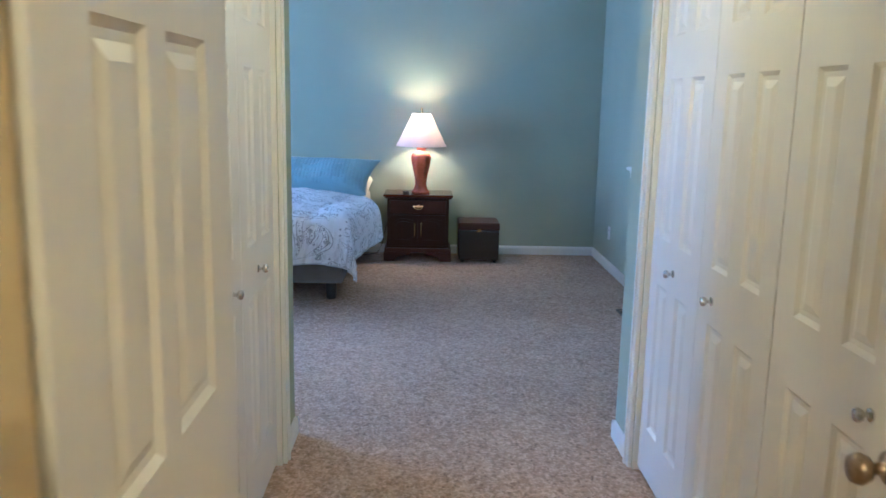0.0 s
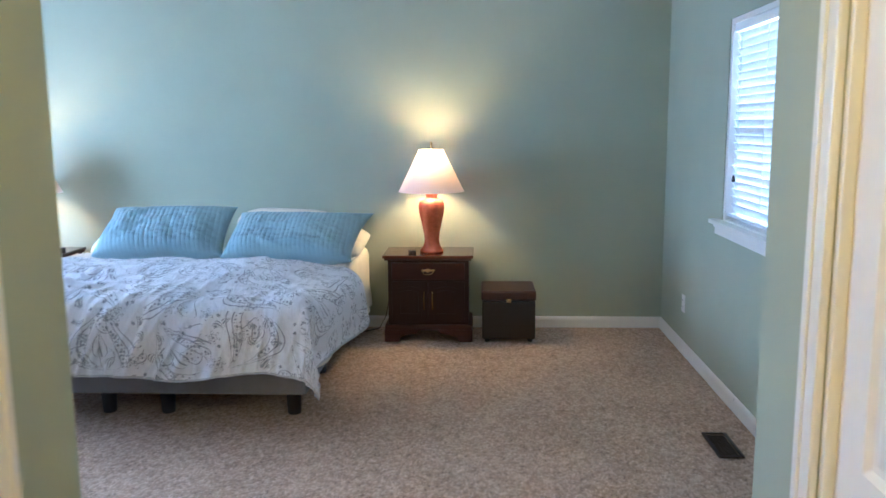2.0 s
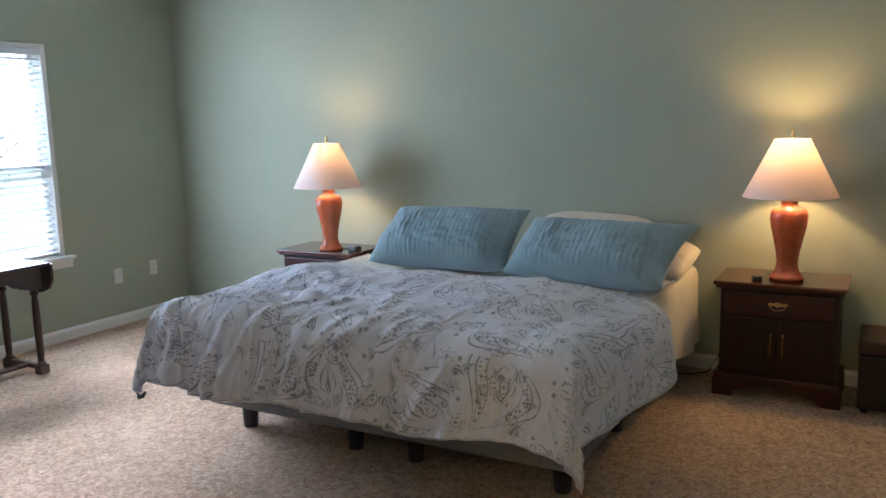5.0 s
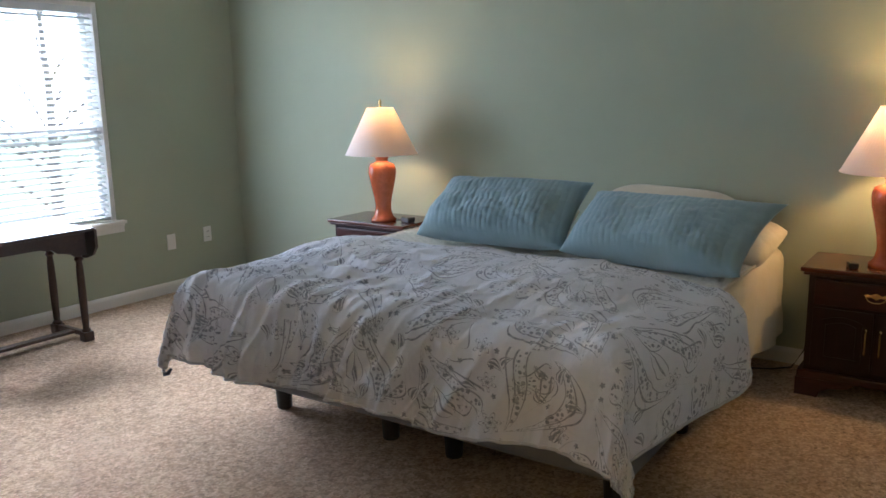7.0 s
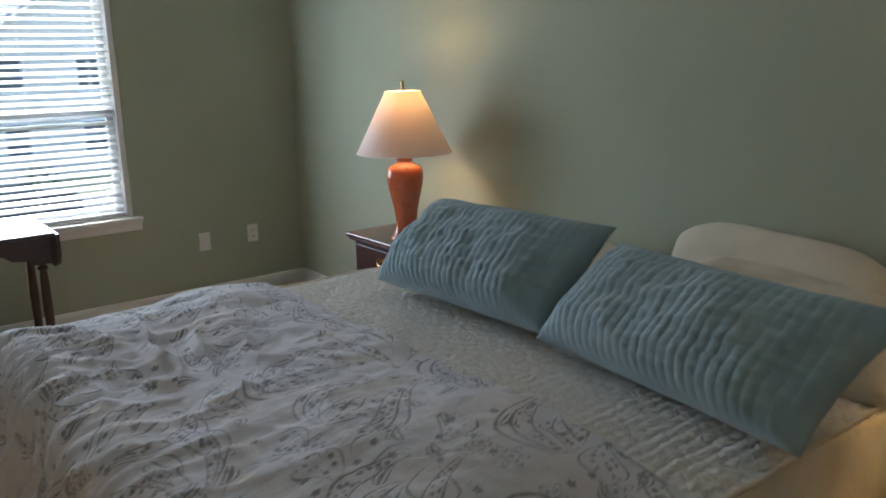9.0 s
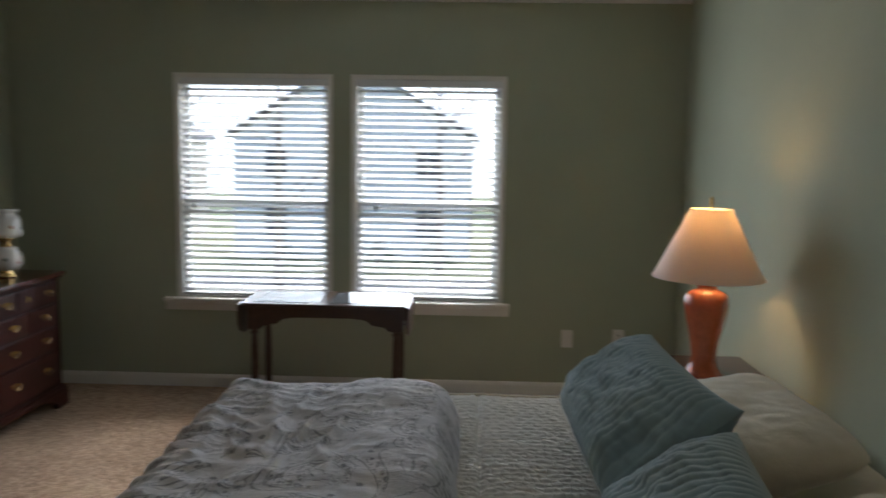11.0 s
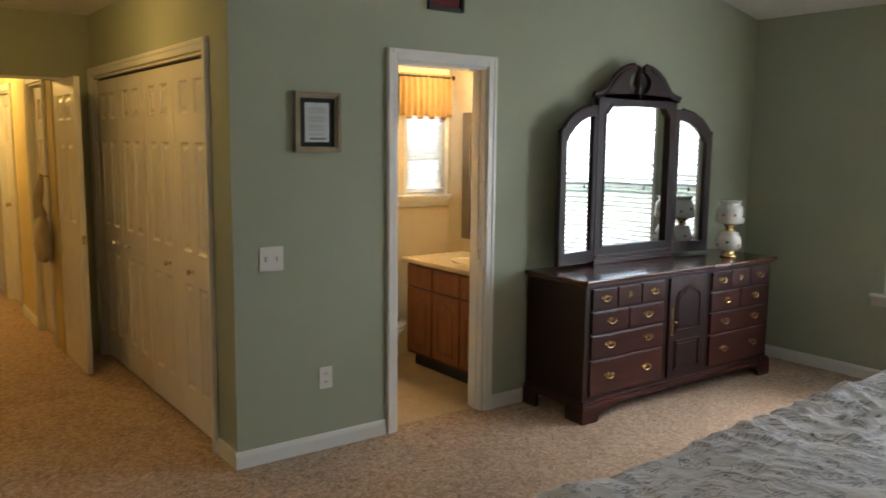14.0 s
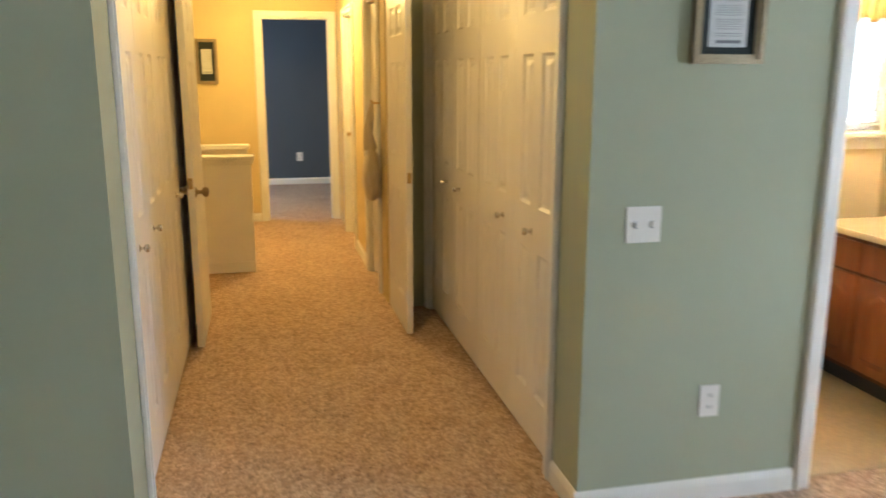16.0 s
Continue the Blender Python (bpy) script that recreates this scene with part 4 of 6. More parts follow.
def comforter_fn(u, v):
    """The comforter: u runs west to east over the bed, v from the fold by the pillows to the foot."""
    west, east = BX0 - 0.05, BX1 + 0.06 + 0.19 * math.exp(-((v - 0.22) / 0.32) ** 2)
    hang_w = 0.25 + 0.02 * v
    hang_e = 0.21 + 0.12 * v + 0.012 * math.sin(9 * v)
    s = (west - hang_w) + u * (east - west + hang_w + hang_e)
    foot_drop = 0.340 + 0.015 * math.sin(7 * s) + 0.02 * fbm(2 * s, 9)
    t = v * (FOLD - FOOT + foot_drop)
    skew = 0.09 * max(0.0, (-1.65 - s) / 0.35) ** 1.5
    o = 1 if s > -0.99 else -1
    ax = (s - east + RAD) if o > 0 else (west + RAD - s)
    ay = t - (FOLD - FOOT - RAD)
    px, dx = drape(ax, RAD)
    py, dy = drape(ay, RAD)
    x = east - RAD + px if o > 0 else west + RAD - px
    y = FOOT + RAD - py
    drop = (dx ** 3 + dy ** 3) ** (1 / 3) if dx + dy > 0 else 0.0
    both = min(dx, dy)
    x += o * 0.09 * both
    y -= 0.10 * both
    # puffed body, long creases that fan out towards the foot, and small wrinkles
    lift = 0.024 * fbm(2.2 * x, 2.4 * y, 0.3, 3) + 0.02 * fbm(1.2 * x, 1.5 * y + 5, 2.0, 2)
    fan = s + 0.75 * (t - 0.5) * (0.45 + 0.25 * fbm(1.3 * s, 1.0 * t, 1.0, 2))
    ridge = 1 - abs(noise.noise(Vector((8.0 * fan, 1.3 * t, 3.0))) * 2)
    ridge2 = 1 - abs(noise.noise(Vector((15.5 * fan, 2.6 * t + 3, 7.0))) * 2)
    where = max(0.0, min(1.0, 0.18 + 1.6 * (t - 0.38)))
    side = max(0.36, min(1.0, 0.75 - 0.65 * (s + 0.99)))
    crease = (0.20 + 0.80 * where) * side * (0.34 + 0.66 * min(1.0, 4 * max(dx, dy))) * (0.046 * max(0, ridge) ** 2.8 + 0.033 * max(0, ridge2) ** 2.8)
    # short folds gathered across the middle
    mid = math.exp(-((s + 1.25) / 0.42) ** 2 - ((t - 0.52) / 0.22) ** 2)
    crease += mid * 0.032 * max(0, 1 - abs(noise.noise(Vector((3 * s - 2 * t, 8 * t + 2 * s, 5.0))) * 2.2)) ** 3
    small = 0.008 * fbm(12 * s, 11 * t, 2.0, 4)
    wave = min(1.0, drop * 3.0)
    if dx + dy > 0:
        ky = dy * dy / (dx * dx + dy * dy)
        kx = 1 - ky
        y -= ky * (wave * (0.020 * math.sin(11 * s + 2.5 * fbm(2 * s, 4.0)) + crease * 1.2 + small) + lift * 0.4)
        x += o * kx * (wave * (0.016 * math.sin(12 * t + 2 * fbm(2 * t, 4.0)) + crease + small) + lift * 0.3)
    z = TOPZ - drop + (lift + crease + small) * (1 - 0.7 * wave)
    # the folded edge by the pillows is rolled over and thick
    k = max(0.0, 1 - t / 0.10)
    z += 0.068 * math.exp(-((t - 0.18) / 0.33) ** 2) * max(0.0, 1 - ((s + 0.95) / 1.0) ** 4) * (1 - wave)
    z -= 0.125 * k ** 2.4
    y -= skew * (1 - min(1, t / 0.8))
    return (x, y, max(z, 0.07)), (s * 1.0, t * 1.0)


def hem_line(n=160):
    """Points along the comforter's lower hem, from the west side round the foot to the east side."""
    edge = [(0.0, k / 60) for k in range(60)] + [(k / n, 1.0) for k in range(n)] + [(1.0, 1 - k / 60) for k in range(61)]
    return [comforter_fn(u, v)[0] for u, v in edge]


comforter = part("comforter", grid_surface(300, 180, comforter_fn), PRINT)
tagged(comforter, "crumpled pale grey comforter with grey-blue paisley print on the bed", "comforter")
comforter.modifiers.new("thick", "SOLIDIFY").thickness = 0.022
part("hem", tube(hem_line(), 0.006, 6), HEM, comforter, "stitched grey hem", True)
corner = Vector(comforter_fn(0.0, 1.0)[0])
part("corner_tie", tube([corner + Vector(d) for d in ((0.06, 0.0, 0.025), (0.05, -0.012, 0.004), (0.03, -0.015, -0.004), (0.015, -0.008, 0.012))], [0.006, 0.010, 0.010, 0.004], 8), BLACK, comforter, "small black corner tie", True)


def pillow_mesh(w, h, t, rib=0.0, seed=0.0, nu=130, nv=60, ear=0.13, taper=0.0, tip=0.0, rounding=0.0):
    """A cushion: x across, z up, y its thickness; rib: the depth of quilted ridges."""
    bm = bmesh.new()
    for side in (1, -1):
        rows = []
        for i in range(nu + 1):
            a = 2 * i / nu - 1
            row = []
            for j in range(nv + 1):
                b = 2 * j / nv - 1
                pinch = 1 - ear * (1 - abs(a) ** 3) * abs(b) ** 2
                pinch2 = 1 - ear * (1 - abs(b) ** 3) * abs(a) ** 2
                body = max(0.0, (1 - abs(a) ** 4.5)) ** 0.55 * max(0.0, (1 - abs(b) ** 2.6)) ** 0.5
                x, z = a * w / 2 * pinch2, b * h / 2 * pinch
                x *= 1 - rounding * abs(b) ** 5 * 0.4
                z *= 1 - rounding * abs(a) ** 5
                up = (b + 1) / 2
                x += taper * up * max(0.0, -a) ** 1.5 * w
                x += tip * max(0.0, a) ** 6 * up ** 2
                z += 0.25 * tip * max(0.0, a) ** 5 * up ** 2
                sag = 1 + 0.25 * (1 - up) - 0.15 * up
                y = side * t * body * sag
                dent = 0.03 * fbm(2.2 * a + seed, 1.8 * b, seed, 3) * body * (t / 0.1)
                # the loose end is pressed in
                dent -= 0.035 * math.exp(-((a - 0.86) / 0.09) ** 2 - ((b + 0.1 - 0.8 * (a - 0.86)) / 0.5) ** 2) * (1 if rib else 0)
                y += side * dent * 0.6
                if rib and body > 0.02:
                    wob = 0.06 * fbm(3 * a, 3 * b, seed + 4, 2)
                    groove = abs(math.sin(math.pi * (x / 0.030) + wob)) ** 0.6
                    y += side * rib * (groove - 0.5) * min(1, body * 4)
                y += side * 0.003 * fbm(9 * a, 6 * b, seed + 2, 3) * body
                row.append(bm.verts.new((x, y, z)))
            rows.append(row)
        for i in range(nu):
            for j in range(nv):
                q = (rows[i][j], rows[i + 1][j], rows[i + 1][j + 1], rows[i][j + 1])
                bm.faces.new(q if side < 0 else q[::-1])
    bmesh.ops.remove_doubles(bm, verts=bm.verts, dist=1e-4)
    return bm


def pillow(m, mesh, material, label):
    ob = part("pillow", mesh, material, None, "", True)
    ob.matrix_basis = m
    return tagged(ob, label, "pillow", "pillows on the bed")


QUILTED = "dusty blue ribbed quilted pillow leaning at the head of the bed"
pillow(pose(-1.220, 3.545, 0.862, -43, 0.0, 1.5), pillow_mesh(0.87, 0.395, 0.125, 0.0050, 1.0, 240, 90, 0.05, 0.09, 0.04), BLUE, QUILTED)
pillow(pose(-0.345, 3.495, 0.838, -47, 0.5, -6.0), pillow_mesh(0.88, 0.385, 0.12, 0.0052, 4.0, 240, 120, 0.06, 0.05, 0.08), BLUE, QUILTED)
pillow(pose(-1.42, 3.93, 0.745, -76, 0, 2), pillow_mesh(0.86, 0.50, 0.085, 0.0, 7.0, 60, 40, 0.05, rounding=0.2), CREAM, "cream cotton pillow lying behind the blue one")
pillow(pose(-0.37, 4.03, 0.735, -80, 3, -3), pillow_mesh(0.90, 0.54, 0.10, 0.0, 9.0, 60, 40, 0.03, rounding=0.15), CREAM, "cream cotton pillow lying behind the blue one")
pillow(pose(-0.54, 4.25, 0.775, -16, 2.5, 0), pillow_mesh(0.80, 0.34, 0.08, 0.0, 11.0, 60, 40, 0.0, rounding=0.32), CREAM, "cream cotton pillow propped against the wall")


# ---- furniture of dark cherry ----
def bail_pull(w=0.084):
    """A brass plate with a hanging bail: x across, y outwards, z up."""
    bm = bmesh.new()
    prof = [(-0.5, 0.10), (-0.36, 0.24), (-0.22, 0.14), (-0.10, 0.26), (0.0, 0.32), (0.10, 0.26), (0.22, 0.14), (0.36, 0.24), (0.5, 0.10), (0.36, -0.12), (0.18, -0.04), (0.0, -0.22), (-0.18, -0.04), (-0.36, -0.12)]
    plate([(x * w, z * 0.62 * w) for x, z in prof], 0.0, 0.002, bm)
    for s in (-1, 1):
        tube([(s * 0.34 * w, 0.0, 0.05 * w), (s * 0.34 * w, 0.014, 0.05 * w)], 0.0045, 8, bm)
    tube([(0.40 * w * math.cos(a), 0.013 + 0.004 * math.sin(-a), 0.05 * w + 0.30 * w * math.sin(a)) for a in [math.pi + k * math.pi / 10 for k in range(11)]], 0.0024, 6, bm)
    return bm


def drawer(parent, x0, x1, z0, z1, y, pulls, pull_mesh, material):
    front = part("drawer", box(x0, x1, y - 0.004, y + 0.014, z0, z1, 0.006), material, parent)
    part("drawer_lip", box(x0 + 0.012, x1 - 0.012, y + 0.0135, y + 0.0175, z1 - 0.014, z1 - 0.008, 0.0015), material, front)
    for x in pulls:
        o = new("bail_pull", pull_mesh)
        o.parent = front
        o.matrix_basis = pose(x, y + 0.0142, (z0 + z1) / 2 + 0.008)
        o["label"] = "brass bail pull"
    return front


pull = part("bail_pull_pattern", bail_pull(), BRASS)
PULL = pull.data
bpy.data.objects.remove(pull)


def nightstand(m, label, group="nightstands beside the bed"):
    """x -0.325..0.325, back at y = 0, front at y = -0.42; drawer and two doors face -y."""
    root = thing("nightstand", m, label, "nightstand", group)
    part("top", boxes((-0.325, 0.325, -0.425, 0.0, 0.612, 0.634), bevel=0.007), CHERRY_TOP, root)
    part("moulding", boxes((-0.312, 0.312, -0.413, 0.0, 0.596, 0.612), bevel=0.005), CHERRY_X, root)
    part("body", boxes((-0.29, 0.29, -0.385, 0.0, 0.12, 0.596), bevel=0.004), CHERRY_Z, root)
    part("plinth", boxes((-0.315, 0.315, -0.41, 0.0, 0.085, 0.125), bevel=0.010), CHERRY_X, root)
    for s in (-1, 1):
        part("foot", plate([(s * 0.318, 0.0), (s * 0.318, 0.088), (s * 0.06, 0.088), (s * 0.09, 0.062), (s * 0.16, 0.052), (s * 0.205, 0.030), (s * 0.215, 0.0)], -0.412, -0.385), CHERRY_X, root)
        part("foot", box(s * 0.306 - 0.012, s * 0.306 + 0.012, -0.385, -0.28, 0.0, 0.088, 0.004), CHERRY_Y, root)
        part("foot", box(s * 0.306 - 0.012, s * 0.306 + 0.012, -0.09, 0.0, 0.0, 0.088, 0.004), CHERRY_Y, root)
    front = part("drawer", box(-0.262, 0.262, -0.40, -0.384, 0.455, 0.578, 0.006), CHERRY_X, root)
    o = new("bail_pull", PULL)
    o.parent, o.matrix_basis = front, pose(0, -0.40, 0.52, 0, 0, 180) @ Matrix.Diagonal((1.25, 1.0, 1.15, 1))
    o["label"] = "brass bail pull"
    for s in (-1, 1):
        x0, x1 = sorted((s * 0.004, s * 0.262))
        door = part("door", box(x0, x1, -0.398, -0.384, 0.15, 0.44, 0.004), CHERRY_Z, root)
        cx = (x0 + x1) / 2
        bm = bmesh.new()
        outer = [(cx - 0.088, 0.19), (cx + 0.088, 0.19), (cx + 0.088, 0.385), (cx + 0.05, 0.40), (cx, 0.408), (cx - 0.05, 0.40), (cx - 0.088, 0.385)]
        inner = [(cx + (x - cx) * 0.78, 0.297 + (z - 0.297) * 0.84) for x, z in outer]
        ring_plate(outer, inner, -0.4035, -0.397, bm)
        plate([(cx + (x - cx) * 0.70, 0.297 + (z - 0.297) * 0.76) for x, z in outer], -0.4045, -0.397, bm)
        part("raised_panel", bm, CHERRY_Z, door)
        hx = s * 0.030
        part("door_pull", tube([(hx, -0.398, 0.36), (hx, -0.414, 0.352), (hx, -0.416, 0.30), (hx, -0.414, 0.248), (hx, -0.398, 0.24)], [0.006, 0.004, 0.0045, 0.004, 0.006], 8), BRASS, door, "brass door pull")
    return root


nightstand(pose(0.512, 4.390, 0), "dark cherry nightstand with one drawer and two doors")
nightstand(pose(-2.500, 4.390, 0), "dark cherry nightstand with one drawer and two doors")


def table_lamp(m):
    root = thing("table_lamp", m, "terracotta fluted table lamp, lit, with a cream cone shade", "lamp", "bedside lamps")
    prof = [(0.082, 0.0), (0.086, 0.004), (0.086, 0.018), (0.076, 0.026), (0.070, 0.034), (0.062, 0.048), (0.055, 0.075), (0.054, 0.10), (0.060, 0.15), (0.071, 0.20), (0.082, 0.25), (0.091, 0.29), (0.095, 0.325), (0.093, 0.352), (0.084, 0.375), (0.060, 0.388), (0.043, 0.394), (0.040, 0.408), (0.046, 0.418), (0.046, 0.428), (0.030, 0.434)]
    part("base", lathe(prof, 96, 6, 0.05), TERRACOTTA, root, "glazed terracotta vase body", True)
    shade = part("shade", lathe([(0.236, 0.445), (0.088, 0.742)], 64, close=False), SHADE, root, "cream fabric cone shade")
    shade.modifiers.new("thick", "SOLIDIFY").thickness = 0.0018
    for r, z in ((0.2365, 0.445), (0.0885, 0.742)):
        bm = tube([(r * math.cos(k * math.pi / 24), r * math.sin(k * math.pi / 24), z) for k in range(49)], 0.0028, 6)
        part("hem", bm, SHADE, shade, "stitched hem")
    part("harp", tube([(0.055 * math.cos(a), 0.0, 0.60 + 0.145 * math.sin(a)) for a in [k * math.pi / 10 for k in range(11)]], 0.002, 6), BRASS, root, "brass harp")
    part("finial", lathe(((0.004, 0.742), (0.009, 0.752), (0.005, 0.758), (0.012, 0.768), (0.006, 0.776), (0.011, 0.784), (0.003, 0.798)), 16), BRASS, root, "brass finial", True)
    part("socket", lathe(((0.016, 0.43), (0.018, 0.47), (0.014, 0.50)), 16), BRASS, root, "brass socket")
    return root


lampE = table_lamp(pose(0.532, 4.150, 0.634))
copy_thing(lampE, pose(-2.440, 4.10, 0.634, 0, 0, 20))

root = thing("phone_handset", pose(0.395, 4.06, 0.634, 0, 0, 20), "small black device lying on the nightstand", "device")
part("case", box(-0.022, 0.022, -0.03, 0.03, 0.0, 0.026, 0.006), BLACK, root)
part("screen", box(-0.016, 0.016, -0.024, 0.02, 0.0262, 0.0268, 0.0), DARKPANE, root)
root = thing("charging_dock", pose(-2.25, 4.12, 0.634, 0, 0, -15), "small black dock with a cable on the nightstand", "device")
part("case", box(-0.04, 0.04, -0.03, 0.03, 0.0, 0.035, 0.008), BLACK, root)
part("cable", tube([(-0.04, 0.0, 0.006), (-0.09, 0.03, 0.004), (-0.15, 0.01, 0.004), (-0.19, 0.05, 0.004)], 0.003, 6), BLACK, root)
cable = part("power_cord", tube([(0.20, 4.36, 0.30), (0.16, 4.37, 0.10), (0.11, 4.34, 0.008), (0.03, 4.26, 0.007), (-0.06, 4.22, 0.007), (-0.2, 4.25, 0.007), (-0.4, 4.3, 0.007)], 0.004, 6), BLACK)
tagged(cable, "black power cord lying on the carpet behind the nightstand", "cord")

# ottoman
root = thing("storage_ottoman", pose(1.090, 4.160, 0), "dark brown leather storage cube with a lid", "ottoman")
part("body", box(-0.19, 0.19, -0.19, 0.19, 0.025, 0.303, 0.012, seg=3), LEATHER, root)
part("lid", box(-0.195, 0.195, -0.195, 0.195, 0.308, 0.378, 0.018, seg=4), LEATHER_TOP, root, "padded brown leather lid")
part("seam", box(-0.196, 0.196, -0.196, 0.196, 0.317, 0.321, 0.001), LEATHER, root)
part("tab", box(-0.018, 0.018, -0.200, -0.194, 0.295, 0.325, 0.002), BRASS, root, "small metal tab")
for sx in (-1, 1):
    for sy in (-1, 1):
        part("foot", lathe(((0.016, 0.0), (0.022, 0.026)), 12, center=(sx * 0.155, sy * 0.155)), BLACK, root)

# dresser
DX0, DX1, DY = -3.745, -1.885, 0.515
dresser = thing("dresser", pose(0, 0, 0), "long dark cherry dresser with brass bail pulls and a centre door", "dresser")
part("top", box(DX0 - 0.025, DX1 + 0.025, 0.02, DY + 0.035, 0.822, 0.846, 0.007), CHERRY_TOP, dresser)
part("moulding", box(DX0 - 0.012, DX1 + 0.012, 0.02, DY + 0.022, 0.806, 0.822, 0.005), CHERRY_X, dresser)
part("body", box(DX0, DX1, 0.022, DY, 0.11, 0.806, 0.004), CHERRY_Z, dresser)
part("plinth", boxes((DX0 - 0.018, DX1 + 0.018, 0.02, DY + 0.026, 0.085, 0.112), (DX0 - 0.010, DX1 + 0.010, 0.02, DY + 0.018, 0.112, 0.13), bevel=0.005), CHERRY_X, dresser)
for s, x in ((1, DX0 - 0.02), (-1, DX1 + 0.02)):
    part("foot", plate([(x, 0.0), (x, 0.088), (x + s * 0.27, 0.088), (x + s * 0.23, 0.066), (x + s * 0.17, 0.058), (x + s * 0.135, 0.032), (x + s * 0.125, 0.0)], DY - 0.01, DY + 0.028), CHERRY_X, dresser)
    a, b = sorted((x, x + s * 0.03))
    part("foot", box(a, b, DY - 0.12, DY - 0.01, 0.0, 0.088, 0.004), CHERRY_Y, dresser)
    part("foot", box(a, b, 0.022, 0.14, 0.0, 0.088, 0.004), CHERRY_Y, dresser)
for x0, x1 in ((DX1 - 0.69, DX1 - 0.045), (DX0 + 0.045, DX0 + 0.69)):
    w = x1 - x0
    for i in range(3):
        a = x0 + i * w / 3 + 0.004
        drawer(dresser, a, a + w / 3 - 0.008, 0.668, 0.79, DY, [a + w / 6 - 0.004] if i != 1 else [], PULL, CHERRY_X)
        if i == 1:
            d = plate([(a + w / 6 - 0.004 + 0.024 * math.cos(k * math.pi / 3) * (1 if k % 2 else 0.7), 0.733 + 0.024 * math.sin(k * math.pi / 3) * (1 if k % 2 else 0.7)) for k in range(6)], DY + 0.014, DY + 0.0165)
            part("key_plate", d, BRASS, dresser, "brass key plate")
    for i in range(2):
        a = x0 + i * w / 2 + 0.004
        drawer(dresser, a, a + w / 2 - 0.008, 0.528, 0.655, DY, [a + w / 4 - 0.004], PULL, CHERRY_X)
    drawer(dresser, x0 + 0.004, x1 - 0.004, 0.378, 0.515, DY, [x0 + w * 0.24, x0 + w * 0.76], PULL, CHERRY_X)
    drawer(dresser, x0 + 0.004, x1 - 0.004, 0.155, 0.365, DY, [x0 + w * 0.24, x0 + w * 0.76], PULL, CHERRY_X)
c = (DX0 + DX1) / 2
door = part("door", box(c - 0.185, c + 0.185, DY - 0.004, DY + 0.014, 0.15, 0.79, 0.005), CHERRY_Z, dresser)
arch = [(c - 0.125, 0.44), (c + 0.125, 0.44), (c + 0.125, 0.66), (c + 0.10, 0.70), (c + 0.06, 0.708), (c + 0.035, 0.73), (c, 0.737), (c - 0.035, 0.73), (c - 0.06, 0.708), (c - 0.10, 0.70), (c - 0.125, 0.66)]
shrink = lambda pts, k, cz: [(c + (x - c) * k, cz + (z - cz) * k) for x, z in pts]
bm = ring_plate(arch, shrink(arch, 0.90, 0.58), DY + 0.013, DY + 0.020)
plate(shrink(arch, 0.82, 0.58), DY + 0.013, DY + 0.019, bm)
low = [(c - 0.125, 0.19), (c + 0.125, 0.19), (c + 0.125, 0.385), (c - 0.125, 0.385)]
ring_plate(low, [(c + (x - c) * 0.90, 0.2875 + (z - 0.2875) * 0.87) for x, z in low], DY + 0.013, DY + 0.020, bm)
plate([(c + (x - c) * 0.82, 0.2875 + (z - 0.2875) * 0.77) for x, z in low], DY + 0.013, DY + 0.019, bm)
part("raised_panel", bm, CHERRY_Z, door)
bm = box(c + 0.150, c + 0.166, DY + 0.0145, DY + 0.018, 0.42, 0.60, 0.001)
tube([(c + 0.158, DY + 0.018, 0.52), (c + 0.158, DY + 0.034, 0.515), (c + 0.132, DY + 0.036, 0.51)], 0.004, 8, bm)
part("latch", bm, BRASS, door, "brass latch plate and knob")

# three-panel mirror on the dresser
MC = -2.757
mirror = thing("dresser_mirror", pose(MC, 0.095, 0.846), "three-panel dark cherry mirror with a broken scroll pediment", "mirror")


def mirrored(half):
    return half + [(-x, z) for x, z in reversed(half)]


outer = [(0.385, 0.02), (0.385, 1.06), (0.33, 1.085), (0.10, 1.10), (0.02, 1.10)]
inner = [(0.315, 0.115), (0.315, 0.955), (0.285, 0.985), (0.26, 1.015), (0.02, 1.020)]
part("centre_frame", ring_plate(mirrored(outer), mirrored(inner), -0.02, 0.018), CHERRY_Z, mirror)
part("centre_glass", plate(mirrored([(x + 0.004, z + (0.004 if z > 0.5 else -0.004)) for x, z in inner]), -0.012, -0.004), MIRROR, mirror, "mirror glass")
bead = [(x + 0.012, z + (0.012 if z > 0.5 else -0.012)) for x, z in inner]
part("bead", ring_plate(mirrored(bead), mirrored(inner), 0.016, 0.024), CHERRY_Z, mirror)
part("rail", box(-0.40, 0.40, -0.03, 0.035, 0.0, 0.03, 0.005), CHERRY_X, mirror)
part("rail", box(-0.375, 0.375, 0.012, 0.028, 0.045, 0.06, 0.003), CHERRY_X, mirror)
